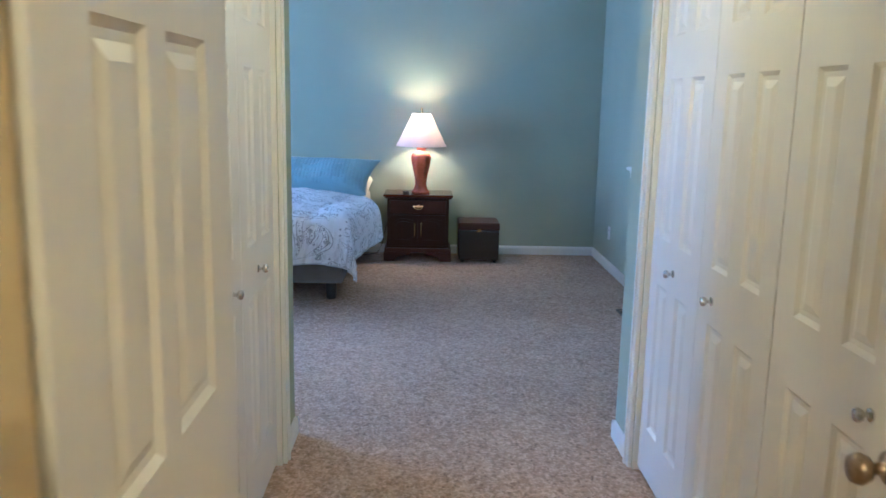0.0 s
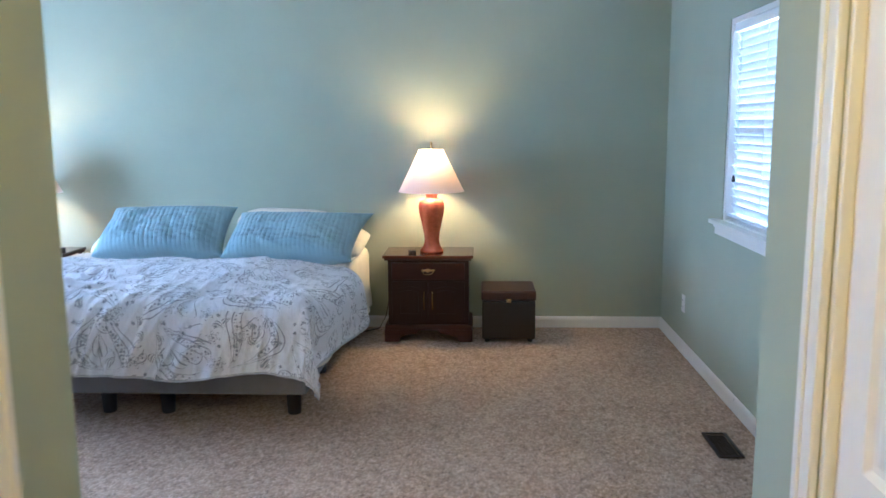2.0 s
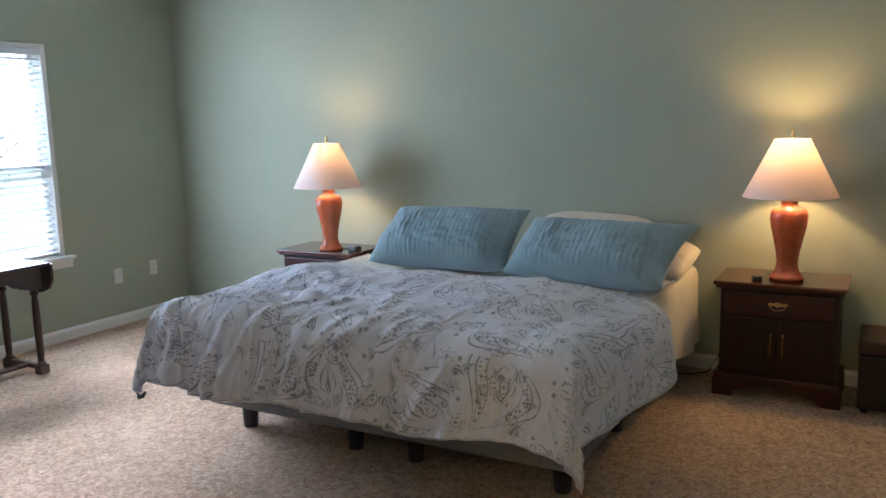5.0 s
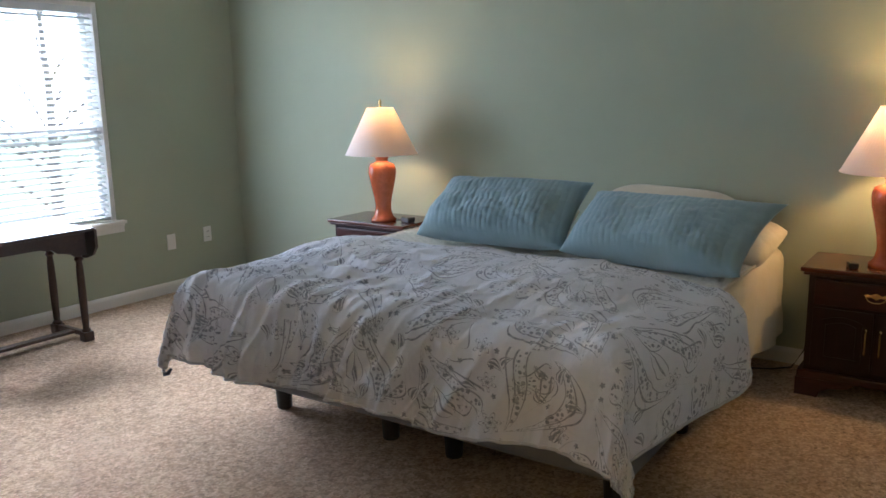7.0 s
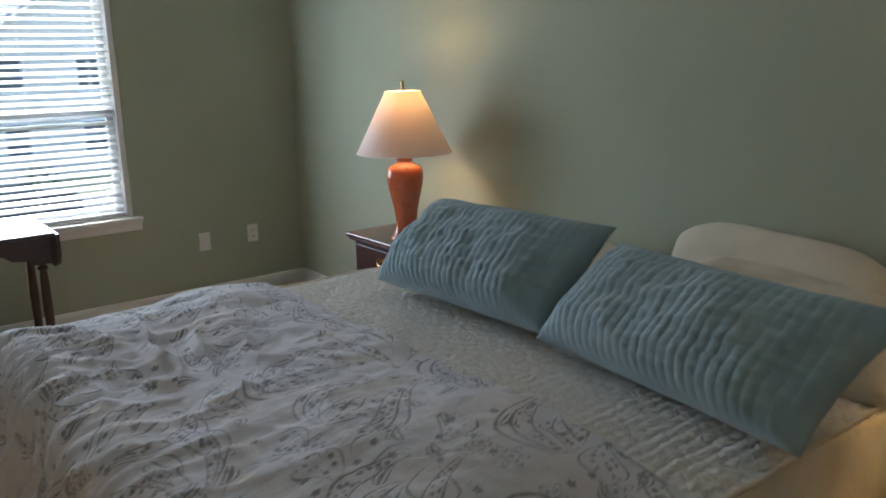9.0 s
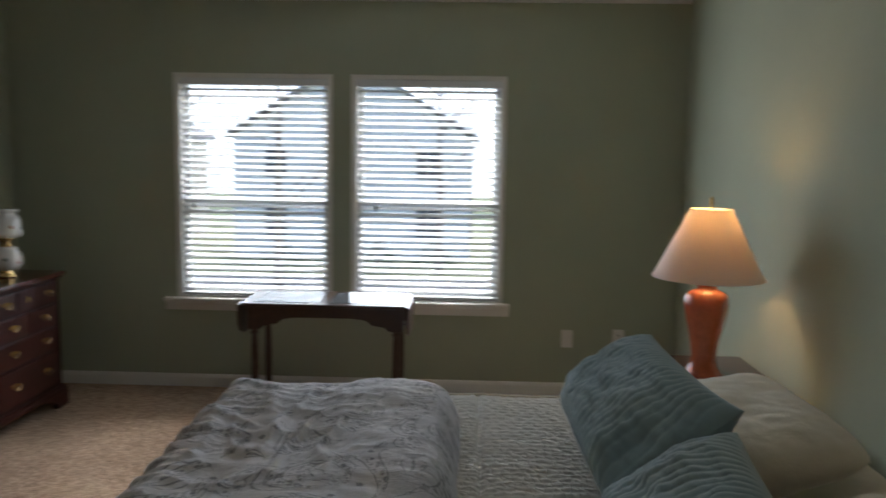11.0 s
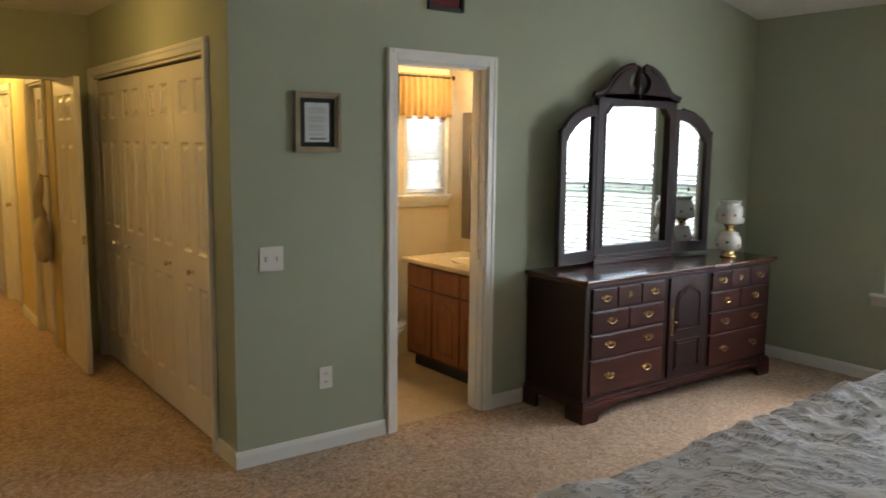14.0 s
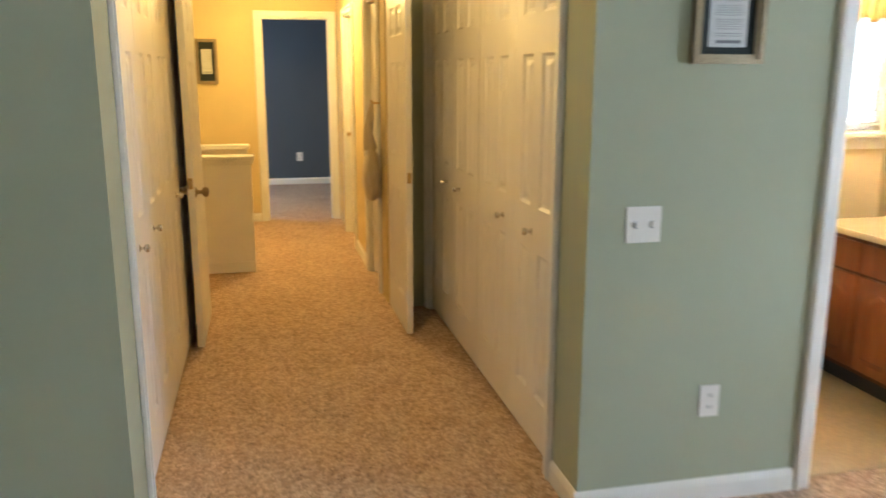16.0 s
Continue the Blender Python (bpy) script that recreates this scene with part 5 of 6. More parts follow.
for s in (-1, 1):
    # scrolled half of the pediment
    arc = [(0.415, 1.062), (0.415, 1.085), (0.36, 1.092), (0.315, 1.112), (0.278, 1.15), (0.238, 1.198), (0.178, 1.242), (0.112, 1.268), (0.055, 1.280), (0.034, 1.264), (0.042, 1.242), (0.072, 1.228), (0.097, 1.202), (0.104, 1.168), (0.090, 1.128), (0.060, 1.104), (0.004, 1.096), (0.004, 1.062)]
    part("pediment", plate([(s * x, z) for x, z in arc], -0.018, 0.018), CHERRY_Z, mirror)
    ridge = [(0.425, 1.088), (0.365, 1.100), (0.318, 1.122), (0.282, 1.160), (0.241, 1.207), (0.180, 1.250), (0.113, 1.276), (0.060, 1.286), (0.036, 1.270)]
    part("moulding", tube([(s * x, 0.010, z) for x, z in ridge], [0.013, 0.014, 0.014, 0.014, 0.014, 0.014, 0.014, 0.013, 0.012], 10), CHERRY_Z, mirror)
    part("moulding", tube([(s * x * 0.965, 0.018, z - 0.022) for x, z in ridge[:7]], 0.008, 8), CHERRY_Z, mirror)
    wing = part("wing", ring_plate([(s * x, z) for x, z in ((0.02, 0.02), (0.375, 0.02), (0.375, 0.855), (0.345, 0.866), (0.325, 0.895), (0.27, 0.948), (0.18, 0.992), (0.08, 1.014), (0.02, 1.014))],
                                   [(s * x, z) for x, z in ((0.055, 0.095), (0.320, 0.095), (0.320, 0.790), (0.305, 0.802), (0.290, 0.828), (0.24, 0.876), (0.17, 0.918), (0.10, 0.940), (0.055, 0.944))], -0.016, 0.014), CHERRY_Z, mirror)
    wing.matrix_basis = pose(s * 0.372, 0.0, 0.0, 0, 0, -s * -7)
    part("wing_glass", plate([(s * x, z) for x, z in ((0.050, 0.09), (0.325, 0.09), (0.325, 0.792), (0.309, 0.805), (0.294, 0.831), (0.243, 0.880), (0.172, 0.922), (0.10, 0.944), (0.050, 0.948))], -0.010, -0.003), MIRROR, wing, "mirror glass")
    edge = [(0.375, 0.855), (0.345, 0.866), (0.325, 0.895), (0.27, 0.948), (0.18, 0.992), (0.08, 1.014)]
    part("moulding", tube([(s * x, 0.008, z) for x, z in edge], 0.011, 8), CHERRY_Z, wing)
part("finial", lathe(((0.016, 1.095), (0.026, 1.115), (0.016, 1.135), (0.034, 1.165), (0.030, 1.195), (0.020, 1.225), (0.022, 1.245), (0.004, 1.285)), 16), CHERRY_Z, mirror, "carved flame finial", True)

# hurricane lamp of painted milk glass
root = thing("hurricane_lamp", pose(-3.46, 0.36, 0.846), "small white milk-glass hurricane lamp with painted flowers", "lamp")
part("foot", lathe(((0.055, 0.0), (0.057, 0.010), (0.048, 0.018), (0.040, 0.034), (0.044, 0.042)), 32, 8, 0.08), BRASS, root, "brass foot", True)
part("font", lathe(((0.040, 0.042), (0.070, 0.054), (0.088, 0.080), (0.084, 0.120), (0.078, 0.146), (0.064, 0.160), (0.070, 0.172), (0.040, 0.180)), 40), MILK, root, "white glass bowl", True)
part("collar", lathe(((0.030, 0.178), (0.034, 0.190), (0.026, 0.205), (0.042, 0.222), (0.046, 0.232)), 24), BRASS, root, "brass collar", True)
part("globe", lathe(((0.050, 0.232), (0.086, 0.240), (0.096, 0.255), (0.090, 0.290), (0.088, 0.330), (0.078, 0.355), (0.060, 0.368), (0.068, 0.382), (0.082, 0.396)), 40), MILK, root, "white glass globe with a ruffled rim", True)
for k in range(14):
    a = 0.5 + k * 0.45
    z, r = ((0.10, 0.089), (0.295, 0.094))[k % 2]
    bm = bmesh.new()
    bmesh.ops.create_icosphere(bm, subdivisions=2, radius=0.012)
    bmesh.ops.scale(bm, vec=(1.0, 1.0, 0.9), verts=bm.verts)
    bmesh.ops.translate(bm, vec=((r - 0.008) * math.cos(a), (r - 0.008) * math.sin(a), z + 0.012 * math.sin(3 * a)), verts=bm.verts)
    part("painted_flower", bm, ROSE if k % 3 else LEAF, root)

# drop-leaf table by the windows
TX0, TX1, TY0, TY1, TZ = -4.0, -3.53, 1.71, 2.685, 0.71
table = thing("drop_leaf_table", pose(0, 0, 0), "narrow dark wood table with hanging end leaves and turned legs", "table")
part("tabletop", box(TX0, TX1, TY0, TY1, TZ - 0.020, TZ, 0.005), WALNUT, table)
for y0, y1 in ((TY0 + 0.07, (TY0 + TY1) / 2 - 0.03), ((TY0 + TY1) / 2 + 0.03, TY1 - 0.07)):
    part("inset_panel", box(TX0 + 0.05, TX1 - 0.05, y0, y1, TZ + 0.0005, TZ + 0.003, 0.001), DARKPANE, table, "glossy dark inset panel")
for y, s in ((TY0, -1), (TY1, 1)):
    bm = plate([(TX0 + 0.01, TZ - 0.012), (TX1 - 0.01, TZ - 0.012), (TX1 - 0.01, TZ - 0.12), (TX1 - 0.05, TZ - 0.175), (TX1 - 0.12, TZ - 0.20), (TX0 + 0.12, TZ - 0.20), (TX0 + 0.05, TZ - 0.175), (TX0 + 0.01, TZ - 0.12)], y + s * 0.003, y + s * 0.020)
    part("drop_leaf", bm, WALNUT, table)
for x in (TX0 + 0.035, TX1 - 0.09):
    n = 24
    pts = [(TY0 + 0.02, TZ - 0.022), (TY1 - 0.02, TZ - 0.022), (TY1 - 0.02, TZ - 0.17), (TY1 - 0.10, TZ - 0.17), (TY1 - 0.13, TZ - 0.145), (TY1 - 0.20, TZ - 0.135), (TY1 - 0.24, TZ - 0.105), (TY1 - 0.32, TZ - 0.095)]
    pts += [(TY0 + TY1 - a, b) for a, b in reversed(pts[2:])]
    apron = part("apron", plate(pts, 0.0, 0.018), WALNUT, table)
    apron.matrix_basis = Matrix(((0, 1, 0, x), (1, 0, 0, 0), (0, 0, 1, 0), (0, 0, 0, 1)))
legp = ((0.026, 0.0), (0.030, 0.03), (0.024, 0.055), (0.030, 0.07), (0.018, 0.085), (0.021, 0.12), (0.024, 0.30), (0.021, 0.46), (0.017, 0.50), (0.028, 0.515), (0.019, 0.53), (0.027, 0.545))
leg = None
for x in (TX0 + 0.045, TX1 - 0.10):
    for y in (TY0 + 0.06, TY1 - 0.06):
        if leg is None:
            leg = part("leg", box(-0.026, 0.026, -0.026, 0.026, 0.54, TZ - 0.02, 0.003, lathe(legp, 20)), WALNUT, table)
            leg.matrix_basis = pose(x, y, 0)
        else:
            twin(leg, pose(x, y, 0))
        part("foot_block", box(x - 0.032, x + 0.032, y - 0.032, y + 0.032, 0.0, 0.062, 0.008), WALNUT, table)
for y in (TY0 + 0.06, TY1 - 0.06):
    part("stretcher", box(TX0 + 0.07, TX1 - 0.125, y - 0.016, y + 0.016, 0.03, 0.06, 0.004), WALNUT, table)
part("stretcher", box((TX0 + TX1) / 2 - 0.03, (TX0 + TX1) / 2 + 0.03, TY0 + 0.07, TY1 - 0.07, 0.035, 0.055, 0.004), WALNUT, table)


# ---- pictures ----
def framed(name, m, w, h, border, frame_mat, mat_mat, label, paper=None, lines=0):
    root = thing(name, m, label, "picture")
    o = [(-w / 2, -h / 2), (w / 2, -h / 2), (w / 2, h / 2), (-w / 2, h / 2)]
    k = [(x * (1 - 2 * border / w), z * (1 - 2 * border / h)) for x, z in o]
    mid = [(x * (1 - border / w), z * (1 - border / h)) for x, z in o]
    part("frame", ring_plate(mid, k, 0.0, 0.020, ring_plate(o, mid, 0.0, 0.030)), frame_mat, root)
    part("mat_board", box(k[0][0], k[1][0], 0.004, 0.010, k[0][1], k[2][1]), mat_mat, root)
    if paper:
        pw, ph = paper
        page = part("page", box(-pw / 2, pw / 2, 0.0102, 0.0112, -ph / 2, ph / 2), PAPER, root)
        for i in range(lines):
            z = ph / 2 - 0.022 - i * (ph - 0.05) / lines
            if i % 6 != 5:
                half = pw * (0.22 if i == 0 else random.uniform(0.32, 0.38))
                part("text_line", box(-half, half, 0.0114, 0.0117, z - 0.0009, z + 0.0009), INK, page)
        part("text_line", box(-pw * 0.36, pw * 0.30, 0.0114, 0.0117, -ph / 2 + 0.012, -ph / 2 + 0.022), INK, page)
    part("glazing", box(k[0][0], k[1][0], 0.0135, 0.015, k[0][1], k[2][1]), GLASS, root).visible_shadow = False
    return root


framed("framed_document", pose(-0.450, 0.0, 1.712), 0.252, 0.30, 0.030, PEWTER, MATBOARD, "framed printed page with a dark mat and champagne frame", (0.135, 0.195), 20)
framed("framed_picture", pose(-1.24, 0.0, 2.45), 0.235, 0.235, 0.022, BLACK, REDMAT, "dark framed picture with a dark red mat hung above the doorway")
framed("framed_picture", pose(1.545, -6.14, 1.64), 0.21, 0.44, 0.03, PEWTER, MATBOARD, "framed print on the warm-toned landing wall", (0.10, 0.24), 8)

# ---- bathroom things ----
van = thing("bath_vanity", pose(0, 0, 0), "oak bathroom vanity with arched doors and a cream top", "vanity")
# body coloured darker than the doors, so the gaps look shaded
part("body", box(-2.28, -1.745, -1.10, -0.135, 0.10, 0.765, 0.003), OAK_GAP, van, "oak face frame with the door gaps' shade in its colour")
part("toe_kick", box(-2.28, -1.80, -1.08, -0.135, 0.0, 0.10), BLACK, van)
part("countertop", box(-2.28, -1.705, -1.13, -0.13, 0.767, 0.80, 0.010), MARBLE, van, "cream cultured marble top")
part("backsplash", box(-2.278, -2.258, -1.13, -0.13, 0.80, 0.90, 0.005), MARBLE, van)
bm = lathe(((0.19, 0.008), (0.185, 0.004), (0.15, 0.0022), (0.0, 0.0021)), 36, close=False)
bmesh.ops.scale(bm, vec=(0.8, 1.1, 1.0), verts=bm.verts)
bmesh.ops.translate(bm, vec=(-1.98, -0.62, 0.80), verts=bm.verts)
part("basin", bm, MARBLE, van, "moulded oval basin", True)
bm = tube([(-2.17, -0.62, 0.80), (-2.17, -0.62, 0.90), (-2.13, -0.62, 0.93), (-2.06, -0.62, 0.91)], 0.012, 10)
for dy in (-0.09, 0.09):
    tube([(-2.17, -0.62 + dy, 0.80), (-2.17, -0.62 + dy, 0.85), (-2.14, -0.62 + dy, 0.86)], [0.014, 0.010, 0.014], 8, bm)
part("tap", bm, NICKEL, van, "chrome tap with two handles")
for i in range(3):
    y0 = -1.085 + i * 0.315
    part("drawer_front", box(-1.745, -1.728, y0, y0 + 0.297, 0.60, 0.745, 0.006), OAK, van)
    d = part("door", box(-1.745, -1.728, y0, y0 + 0.297, 0.125, 0.585, 0.005), OAK, van)
    pts = [(0.05, 0.175), (0.235, 0.175), (0.235, 0.48), (0.20, 0.50), (0.142, 0.525), (0.085, 0.50), (0.05, 0.48)]
    panel = part("raised_panel", ring_plate(pts, [(0.1425 + (a - 0.1425) * 0.8, 0.35 + (b - 0.35) * 0.88) for a, b in pts], 0.0, 0.006), OAK, d)
    panel.matrix_basis = Matrix(((0, 1, 0, -1.728), (1, 0, 0, y0), (0, 0, 1, 0), (0, 0, 0, 1)))
root = thing("bathroom_mirror", pose(-2.28, 0, 0), "large bathroom mirror with an added brown frame for its dull reflection", "mirror")
part("glass", box(0.002, 0.008, -1.14, -0.20, 0.905, 1.83, 0.002), MIRROR, root)
# wide added frame: its brown replaces the reflection along the glass edge
part("frame", ring_plate(((-1.15, 0.90), (-0.19, 0.90), (-0.19, 1.84), (-1.15, 1.84)), ((-1.06, 0.96), (-0.28, 0.96), (-0.28, 1.78), (-1.06, 1.78)), 0.002, 0.016), REFLECTION_BROWN, root, "added brown frame standing in for a dull reflection").matrix_basis = Matrix(((0, 1, 0, 0), (1, 0, 0, 0), (0, 0, 1, 0), (0, 0, 0, 1)))
root = thing("vanity_light", pose(-2.28, 0, 0), "brass vanity light bar with round bulbs, lit", "light")
part("bar", box(0.0, 0.045, -1.05, -0.35, 2.13, 2.23, 0.006), BRASS, root)
GLOW = bpy.data.materials.new("frosted_bulb")
GLOW.use_nodes = True
gb = GLOW.node_tree.nodes["Principled BSDF"]
gb.inputs["Emission Color"].default_value, gb.inputs["Emission Strength"].default_value = (1.0, 0.72, 0.40, 1), 9.0
for y in (-0.96, -0.78, -0.60, -0.42):
    bm = bmesh.new()
    bmesh.ops.create_icosphere(bm, subdivisions=3, radius=0.045)
    bmesh.ops.translate(bm, vec=(0.088, y, 2.18), verts=bm.verts)
    part("bulb", bm, GLOW, root, "glowing frosted globe bulb", True)


def valance_fn(u, v):
    x = -2.26 + 0.47 * u
    top = 1 - v
    fold = 0.012 * math.sin(2 * math.pi * 9 * u + 0.8 * math.sin(3 * v)) * (0.35 + 0.65 * v) + 0.006 * fbm(12 * u, 2 * v)
    return (x, -1.285 + fold, 1.80 + 0.32 * top + 0.012 * math.sin(2 * math.pi * 4.5 * u) * v), (u, v)


root = thing("window_valance", pose(0, 0, 0), "gathered gold cloth valance on a dark rod", "curtain")
cloth = part("cloth", grid_surface(120, 14, valance_fn), GOLDCLOTH, root)
cloth.modifiers.new("thick", "SOLIDIFY").thickness = 0.003
part("rod", tube([(-2.27, -1.285, 2.10), (-1.74, -1.285, 2.10)], 0.008, 10), BLACK, root)
part("finial", lathe(((0.008, 0), (0.018, 0.008), (0.016, 0.022), (0.004, 0.03)), 12), BLACK, root).matrix_basis = pose(-2.262, -1.285, 2.10, 0, -90, 0)
part("bracket", box(-2.25, -2.242, -1.34, -1.285, 2.085, 2.10), BLACK, root)
root = thing("toilet", pose(-1.37, -1.33, 0.006), "cream-white porcelain toilet beside the vanity", "toilet")
part("tank", box(-0.22, 0.22, 0.0, 0.19, 0.38, 0.74, 0.03, seg=3), PORCELAIN, root)
part("tank_lid", box(-0.235, 0.235, -0.005, 0.205, 0.742, 0.775, 0.010), PORCELAIN, root)
bm = lathe(((0.11, 0.0), (0.10, 0.06), (0.11, 0.18), (0.165, 0.33), (0.185, 0.37), (0.17, 0.378)), 32)
bmesh.ops.scale(bm, vec=(1.0, 1.28, 1.0), verts=bm.verts)
bmesh.ops.translate(bm, vec=(0, 0.40, 0), verts=bm.verts)
part("bowl", bm, PORCELAIN, root, "", True)
bm = lathe(((0.185, 0.380), (0.192, 0.388), (0.19, 0.402), (0.05, 0.412)), 32)
bmesh.ops.scale(bm, vec=(1.0, 1.26, 1.0), verts=bm.verts)
bmesh.ops.translate(bm, vec=(0, 0.40, 0), verts=bm.verts)
part("seat", bm, PORCELAIN, root, "closed toilet seat", True)

# ceiling lamps of passage and landing
for x, y in ((0.75, -1.0), (0.85, -4.6)):
    root = thing("ceiling_light", pose(x, y, 2.5), "flush ceiling light with a brass rim", "light", "hall ceiling lights")
    part("canopy", lathe(((0.16, 0.0), (0.16, -0.02), (0.13, -0.03)), 32), BRASS, root)

# stitched edge of the coverlet where it shows beside the comforter
for u in (0.0, 1.0):
    part("binding", tube([quilt_fn(u, k / 40)[0] for k in range(41)], 0.007, 6), CREAM, coverlet, "cream bound edge", True)


# ---- outside ----
tagged(part("ground", box(-400, 400, -400, 400, -3.3, -3.2), GRASS), "winter lawn and open ground outside", "lawn", kind="structure")
tagged(part("road", box(-30, -23, -200, 200, -3.2, -3.17), ASPHALT), "grey asphalt street outside", "road", kind="structure")
tagged(part("pavement", box(-22.6, -21.2, -200, 200, -3.2, -3.12), SIDING), "pale concrete pavement along the street", "pavement", kind="structure")

# added glowing wall that stands in for bright sky beyond the houses
SKY_PANEL = bpy.data.materials.new("sky_panel_glow")
SKY_PANEL.use_nodes = True
hz = SKY_PANEL.node_tree.nodes["Principled BSDF"]
hz.inputs["Base Color"].default_value = (0.8, 0.82, 0.84, 1)
hz.inputs["Emission Color"].default_value, hz.inputs["Emission Strength"].default_value = (0.93, 0.97, 1.0, 1), 0.75
tagged(part("backdrop", box(-96, -95, -150, 150, -3.2, 60), SKY_PANEL), "glowing panel standing in for a bright overcast sky behind the houses", "sky", kind="structure")


def house(m, w, d, h, material, label):
    """A two-storey house: front faces +x, w along y."""
    root = thing("house", m, label, "house", "houses across the street")
    part("wall", box(-d, 0, -w / 2, w / 2, 0, h), material, root)
    board = part("siding_board", box(0.0, 0.02, -w / 2, w / 2, 0.0, 0.17, 0.0), material, root)
    for i in range(1, int(h / 0.2)):
        twin(board, pose(0, 0, i * 0.2))
    bm = bmesh.new()
    ys = (-w / 2 - 0.4, 0, w / 2 + 0.4)
    a = [bm.verts.new((x, y, z)) for x in (0.4, -d - 0.4) for y, z in zip(ys, (h - 0.1, h + w * 0.32, h - 0.1))]
    b = [bm.verts.new((v.co.x, v.co.y, v.co.z + 0.15)) for v in a]
    for i in (0, 1):
        bm.faces.new((a[i], a[i + 1], a[i + 4], a[i + 3]))
        bm.faces.new((b[i], b[i + 3], b[i + 4], b[i + 1]))
    for s in ((0, 1), (1, 2), (3, 4), (4, 5), (0, 3), (2, 5)):
        bm.faces.new((a[s[0]], a[s[1]], b[s[1]], b[s[0]]))
    part("roof", bm, SHINGLE, root, "grey shingle roof")
    gable = bmesh.new()
    g = [gable.verts.new(p) for p in ((-0.05, -w / 2, h), (-0.05, w / 2, h), (-0.05, 0, h + w * 0.32))]
    k = [gable.verts.new((v.co.x - 0.2, v.co.y, v.co.z)) for v in g]
    gable.faces.new(g)
    gable.faces.new(k[::-1])
    for i in range(3):
        gable.faces.new((g[i], g[(i + 1) % 3], k[(i + 1) % 3], k[i]))
    part("gable", gable, material, root)
    for z in (0.9, 3.6):
        for y in (-w * 0.32, 0.0, w * 0.32):
            win = part("window", ring_plate(((y - 0.6, z), (y + 0.6, z), (y + 0.6, z + 1.5), (y - 0.6, z + 1.5)), ((y - 0.5, z + 0.1), (y + 0.5, z + 0.1), (y + 0.5, z + 1.4), (y - 0.5, z + 1.4)), 0.0, 0.06), WHITE, root, "white trimmed window")
            win.matrix_basis = Matrix(((0, 1, 0, 0.02), (1, 0, 0, 0), (0, 0, 1, 0), (0, 0, 0, 1)))
            pane = part("pane", box(y - 0.5, y + 0.5, 0.005, 0.015, z + 0.1, z + 1.4), DARKPANE, win)
            part("mullion", box(y - 0.5, y + 0.5, 0.015, 0.04, z + 0.72, z + 0.78), WHITE, win)
    return root


house(pose(-36, -2.5, -3.2), 11, 9, 5.6, SIDING, "pale two-storey house with white trimmed windows")
house(pose(-38, 12, -3.2), 10, 9, 5.4, SIDING_TAN, "tan two-storey house with white trimmed windows")
house(pose(-37, -18, -3.2), 11, 9, 5.6, SIDING_TAN, "tan two-storey house with white trimmed windows")


def tree(m, h, label, seed):
    """A bare winter tree: a tapered trunk with forking limbs and twigs."""
    rnd = random.Random(seed)
    root = thing("tree", m, label, "tree", "bare trees outside")
    part("trunk", tube([(0, 0, 0), (0.03, 0.02, h * 0.3), (-0.04, 0.05, h * 0.6), (0.02, 0, h)], [0.16, 0.12, 0.07, 0.015], 10), BARK, root)
    for i in range(16):
        z = h * rnd.uniform(0.25, 0.9)
        a, l = rnd.uniform(0, 6.28), h * rnd.uniform(0.16, 0.36) * (1.15 - z / h)
        p = Vector((0, 0, z))
        q = p + Vector((math.cos(a) * l, math.sin(a) * l, l * 0.8))
        bm = tube([p, (p + q) / 2 + Vector((0, 0, 0.05)), q], [0.035, 0.025, 0.008], 6)
        for k in range(5):
            s = p.lerp(q, rnd.uniform(0.3, 0.95))
            b2 = a + rnd.uniform(-1.2, 1.2)
            e = s + Vector((math.cos(b2), math.sin(b2), rnd.uniform(0.3, 1.2))) * l * 0.4
            tube([s, (s + e) / 2, e], [0.012, 0.009, 0.003], 4, bm)
        part("limb", bm, BARK, root)
    return root


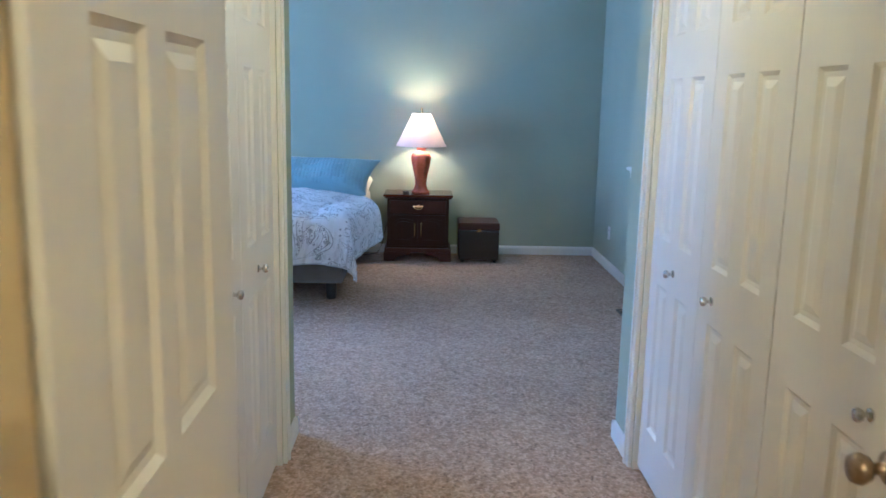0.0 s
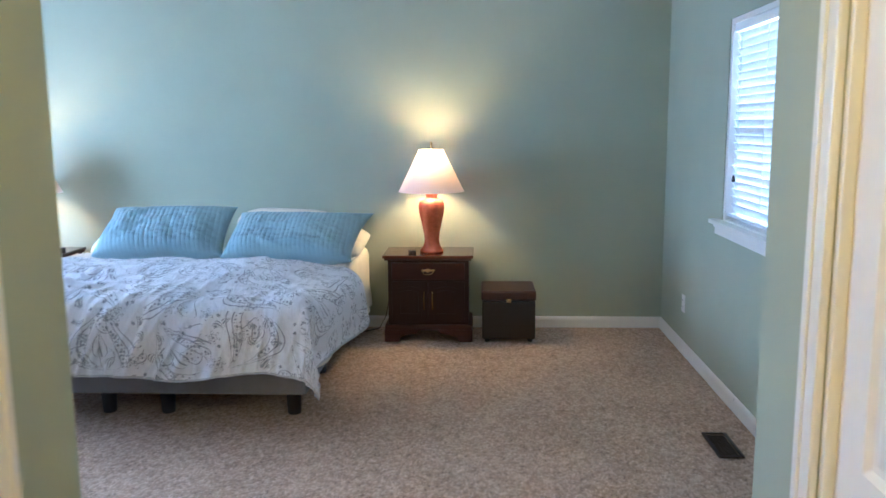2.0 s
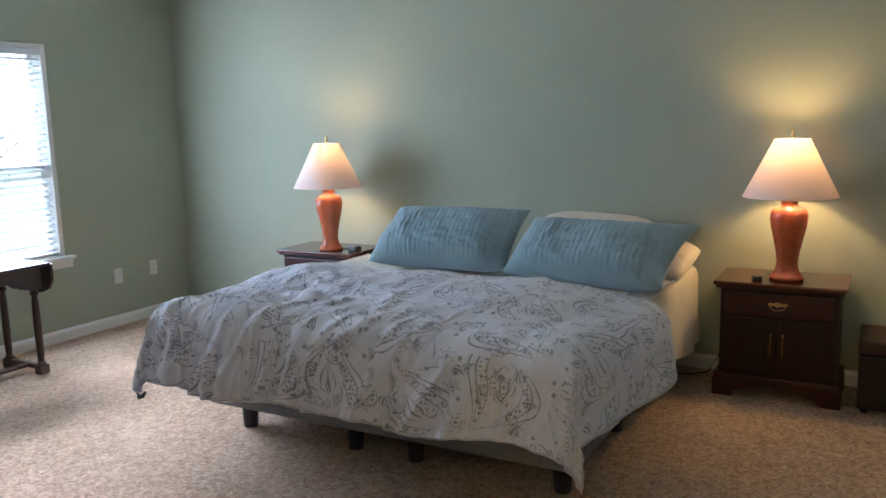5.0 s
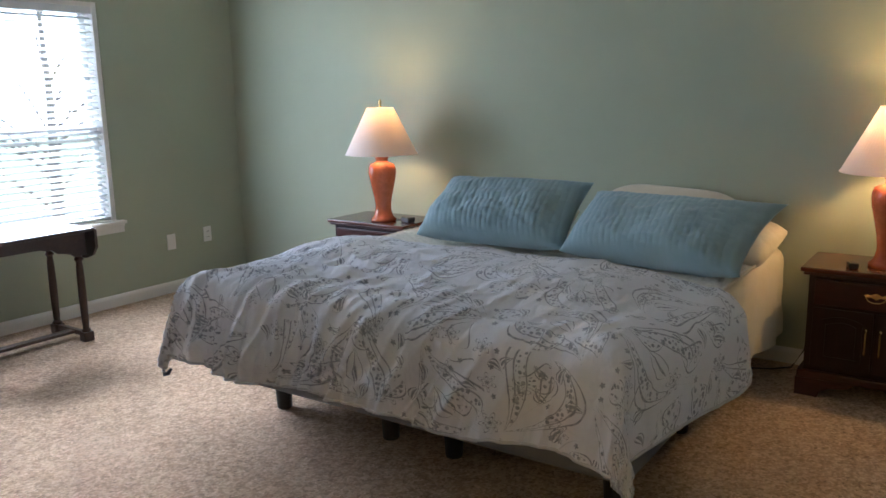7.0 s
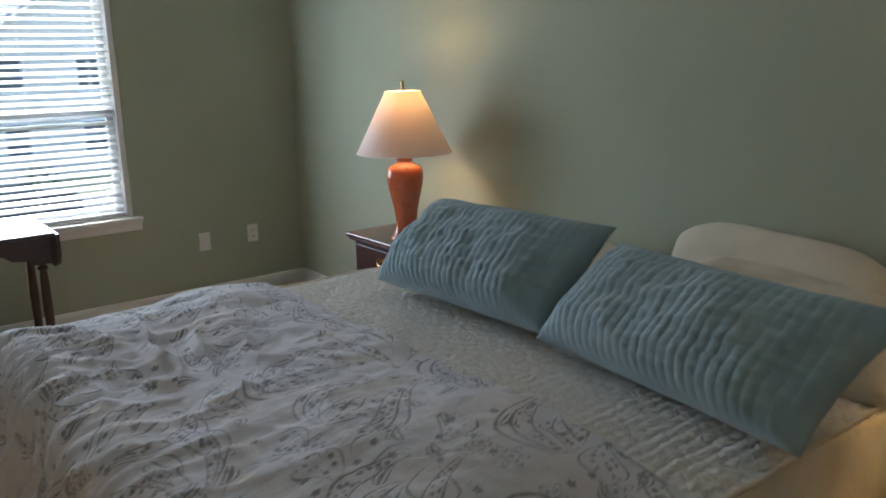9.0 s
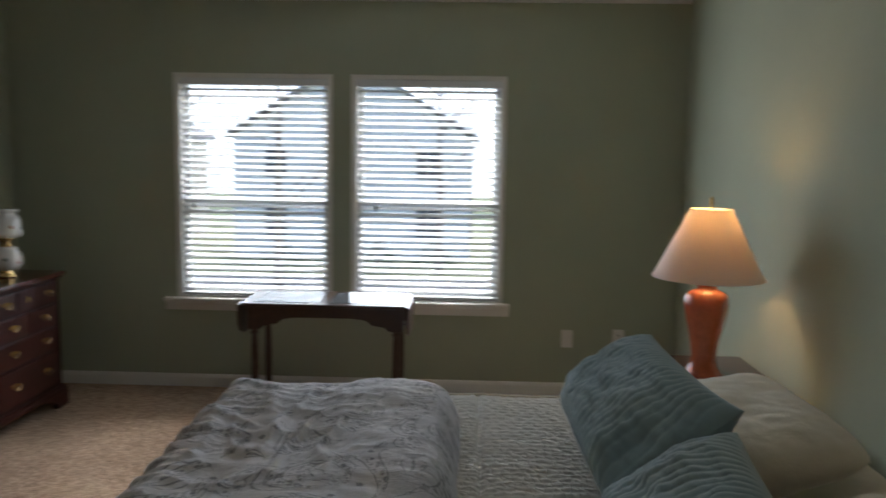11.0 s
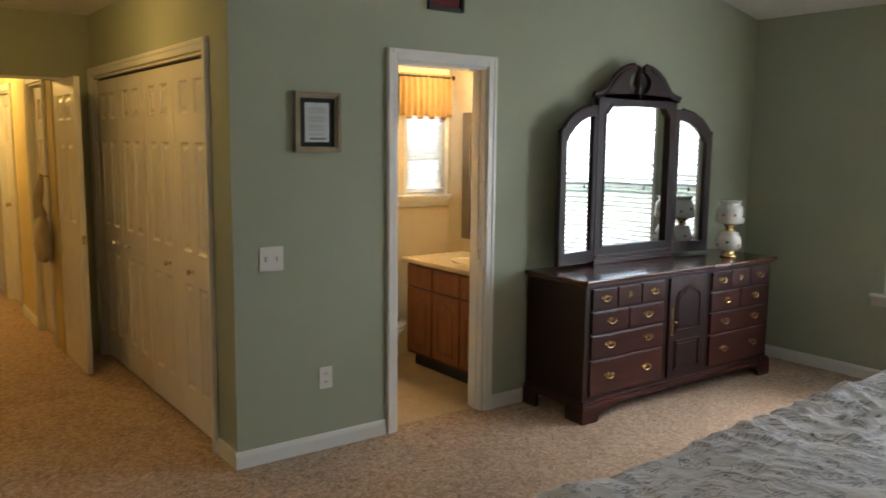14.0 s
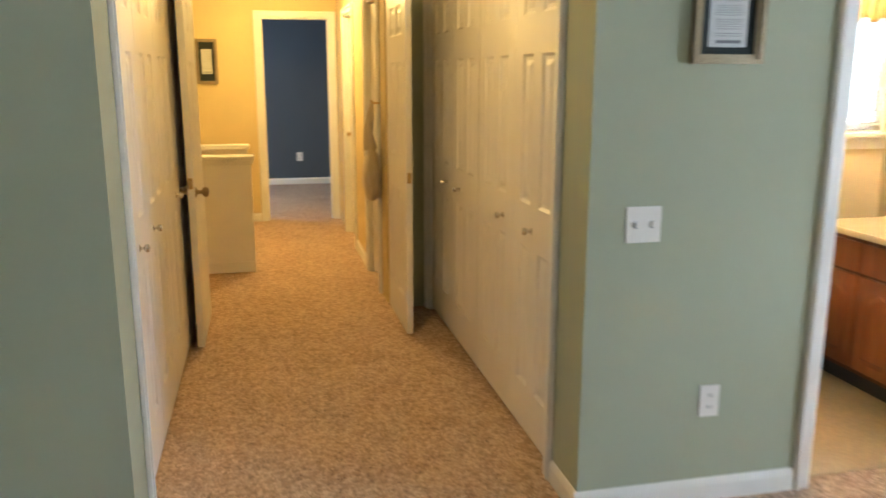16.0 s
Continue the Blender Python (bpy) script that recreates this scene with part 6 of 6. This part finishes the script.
for i, (x, y, h) in enumerate(((-32.5, -9, 9), (-19, -6.5, 9), (-34, 5.5, 11), (-44, 3, 13), (-45, -9, 13), (-15, 9, 8), (-26, -3.5, 10), (-28, -12, 11), (-40, -5.5, 15), (-31, 1.8, 10), (-42, 7, 14))):
    tree(pose(x, y, -3.2, 0, 0, 50 * i), h, "bare grey-brown winter tree", i)


def shrub(m, seed):
    rnd = random.Random(seed)
    root = thing("shrub", m, "round evergreen shrub on the lawn", "shrub", "shrubs outside")
    bm = bmesh.new()
    for i in range(240):
        d = Vector((rnd.gauss(0, 1), rnd.gauss(0, 1), abs(rnd.gauss(0, 1)))).normalized() * rnd.uniform(0.35, 0.75)
        q = [bm.verts.new(d + Vector((rnd.uniform(-0.09, 0.09), rnd.uniform(-0.09, 0.09), rnd.uniform(-0.07, 0.07)))) for _ in range(3)]
        bm.faces.new(q)
    part("crown", bm, LEAF, root)
    part("stem", tube([(0, 0, 0), (0.02, 0, 0.3)], [0.05, 0.02], 6), BARK, root)


for i, (x, y) in enumerate(((-33.5, -5), (-33.5, -1), (-33.8, 1.5), (-34, 8.5))):
    shrub(pose(x, y, -3.2) @ Matrix.Scale(1.5, 4), i)

car = thing("parked_car", pose(-26.5, 6.0, -3.17, 0, 0, 0), "dark parked car on the street", "car")
side = [(-2.1, 0.35), (2.1, 0.35), (2.15, 0.7), (1.95, 0.88), (1.15, 0.95), (0.55, 1.38), (-0.95, 1.40), (-1.6, 1.0), (-2.1, 0.92)]
body = part("body", plate(side, -0.85, 0.85), CARPAINT, car)
body.matrix_basis = pose(0, 0, 0, 0, 0, 90)
glassy = part("window", plate([(1.0, 0.96), (0.52, 1.33), (-0.90, 1.35), (-1.42, 1.0)], -0.86, 0.86), DARKPANE, car)
glassy.matrix_basis = pose(0, 0, 0, 0, 0, 90)
for y in (-1.3, 1.3):
    for x in (-0.80, 0.80):
        w = part("wheel", lathe(((0.2, -0.1), (0.33, -0.1), (0.34, 0.0), (0.33, 0.1), (0.2, 0.1)), 24), RUBBER, car)
        w.matrix_basis = pose(x, y, 0.34, 0, 90, 0)
for x in (-2.14, 2.14):
    part("lamp", box(-0.75, 0.75, x - 0.02, x + 0.02, 0.62, 0.74, 0.01), PORCELAIN, car)
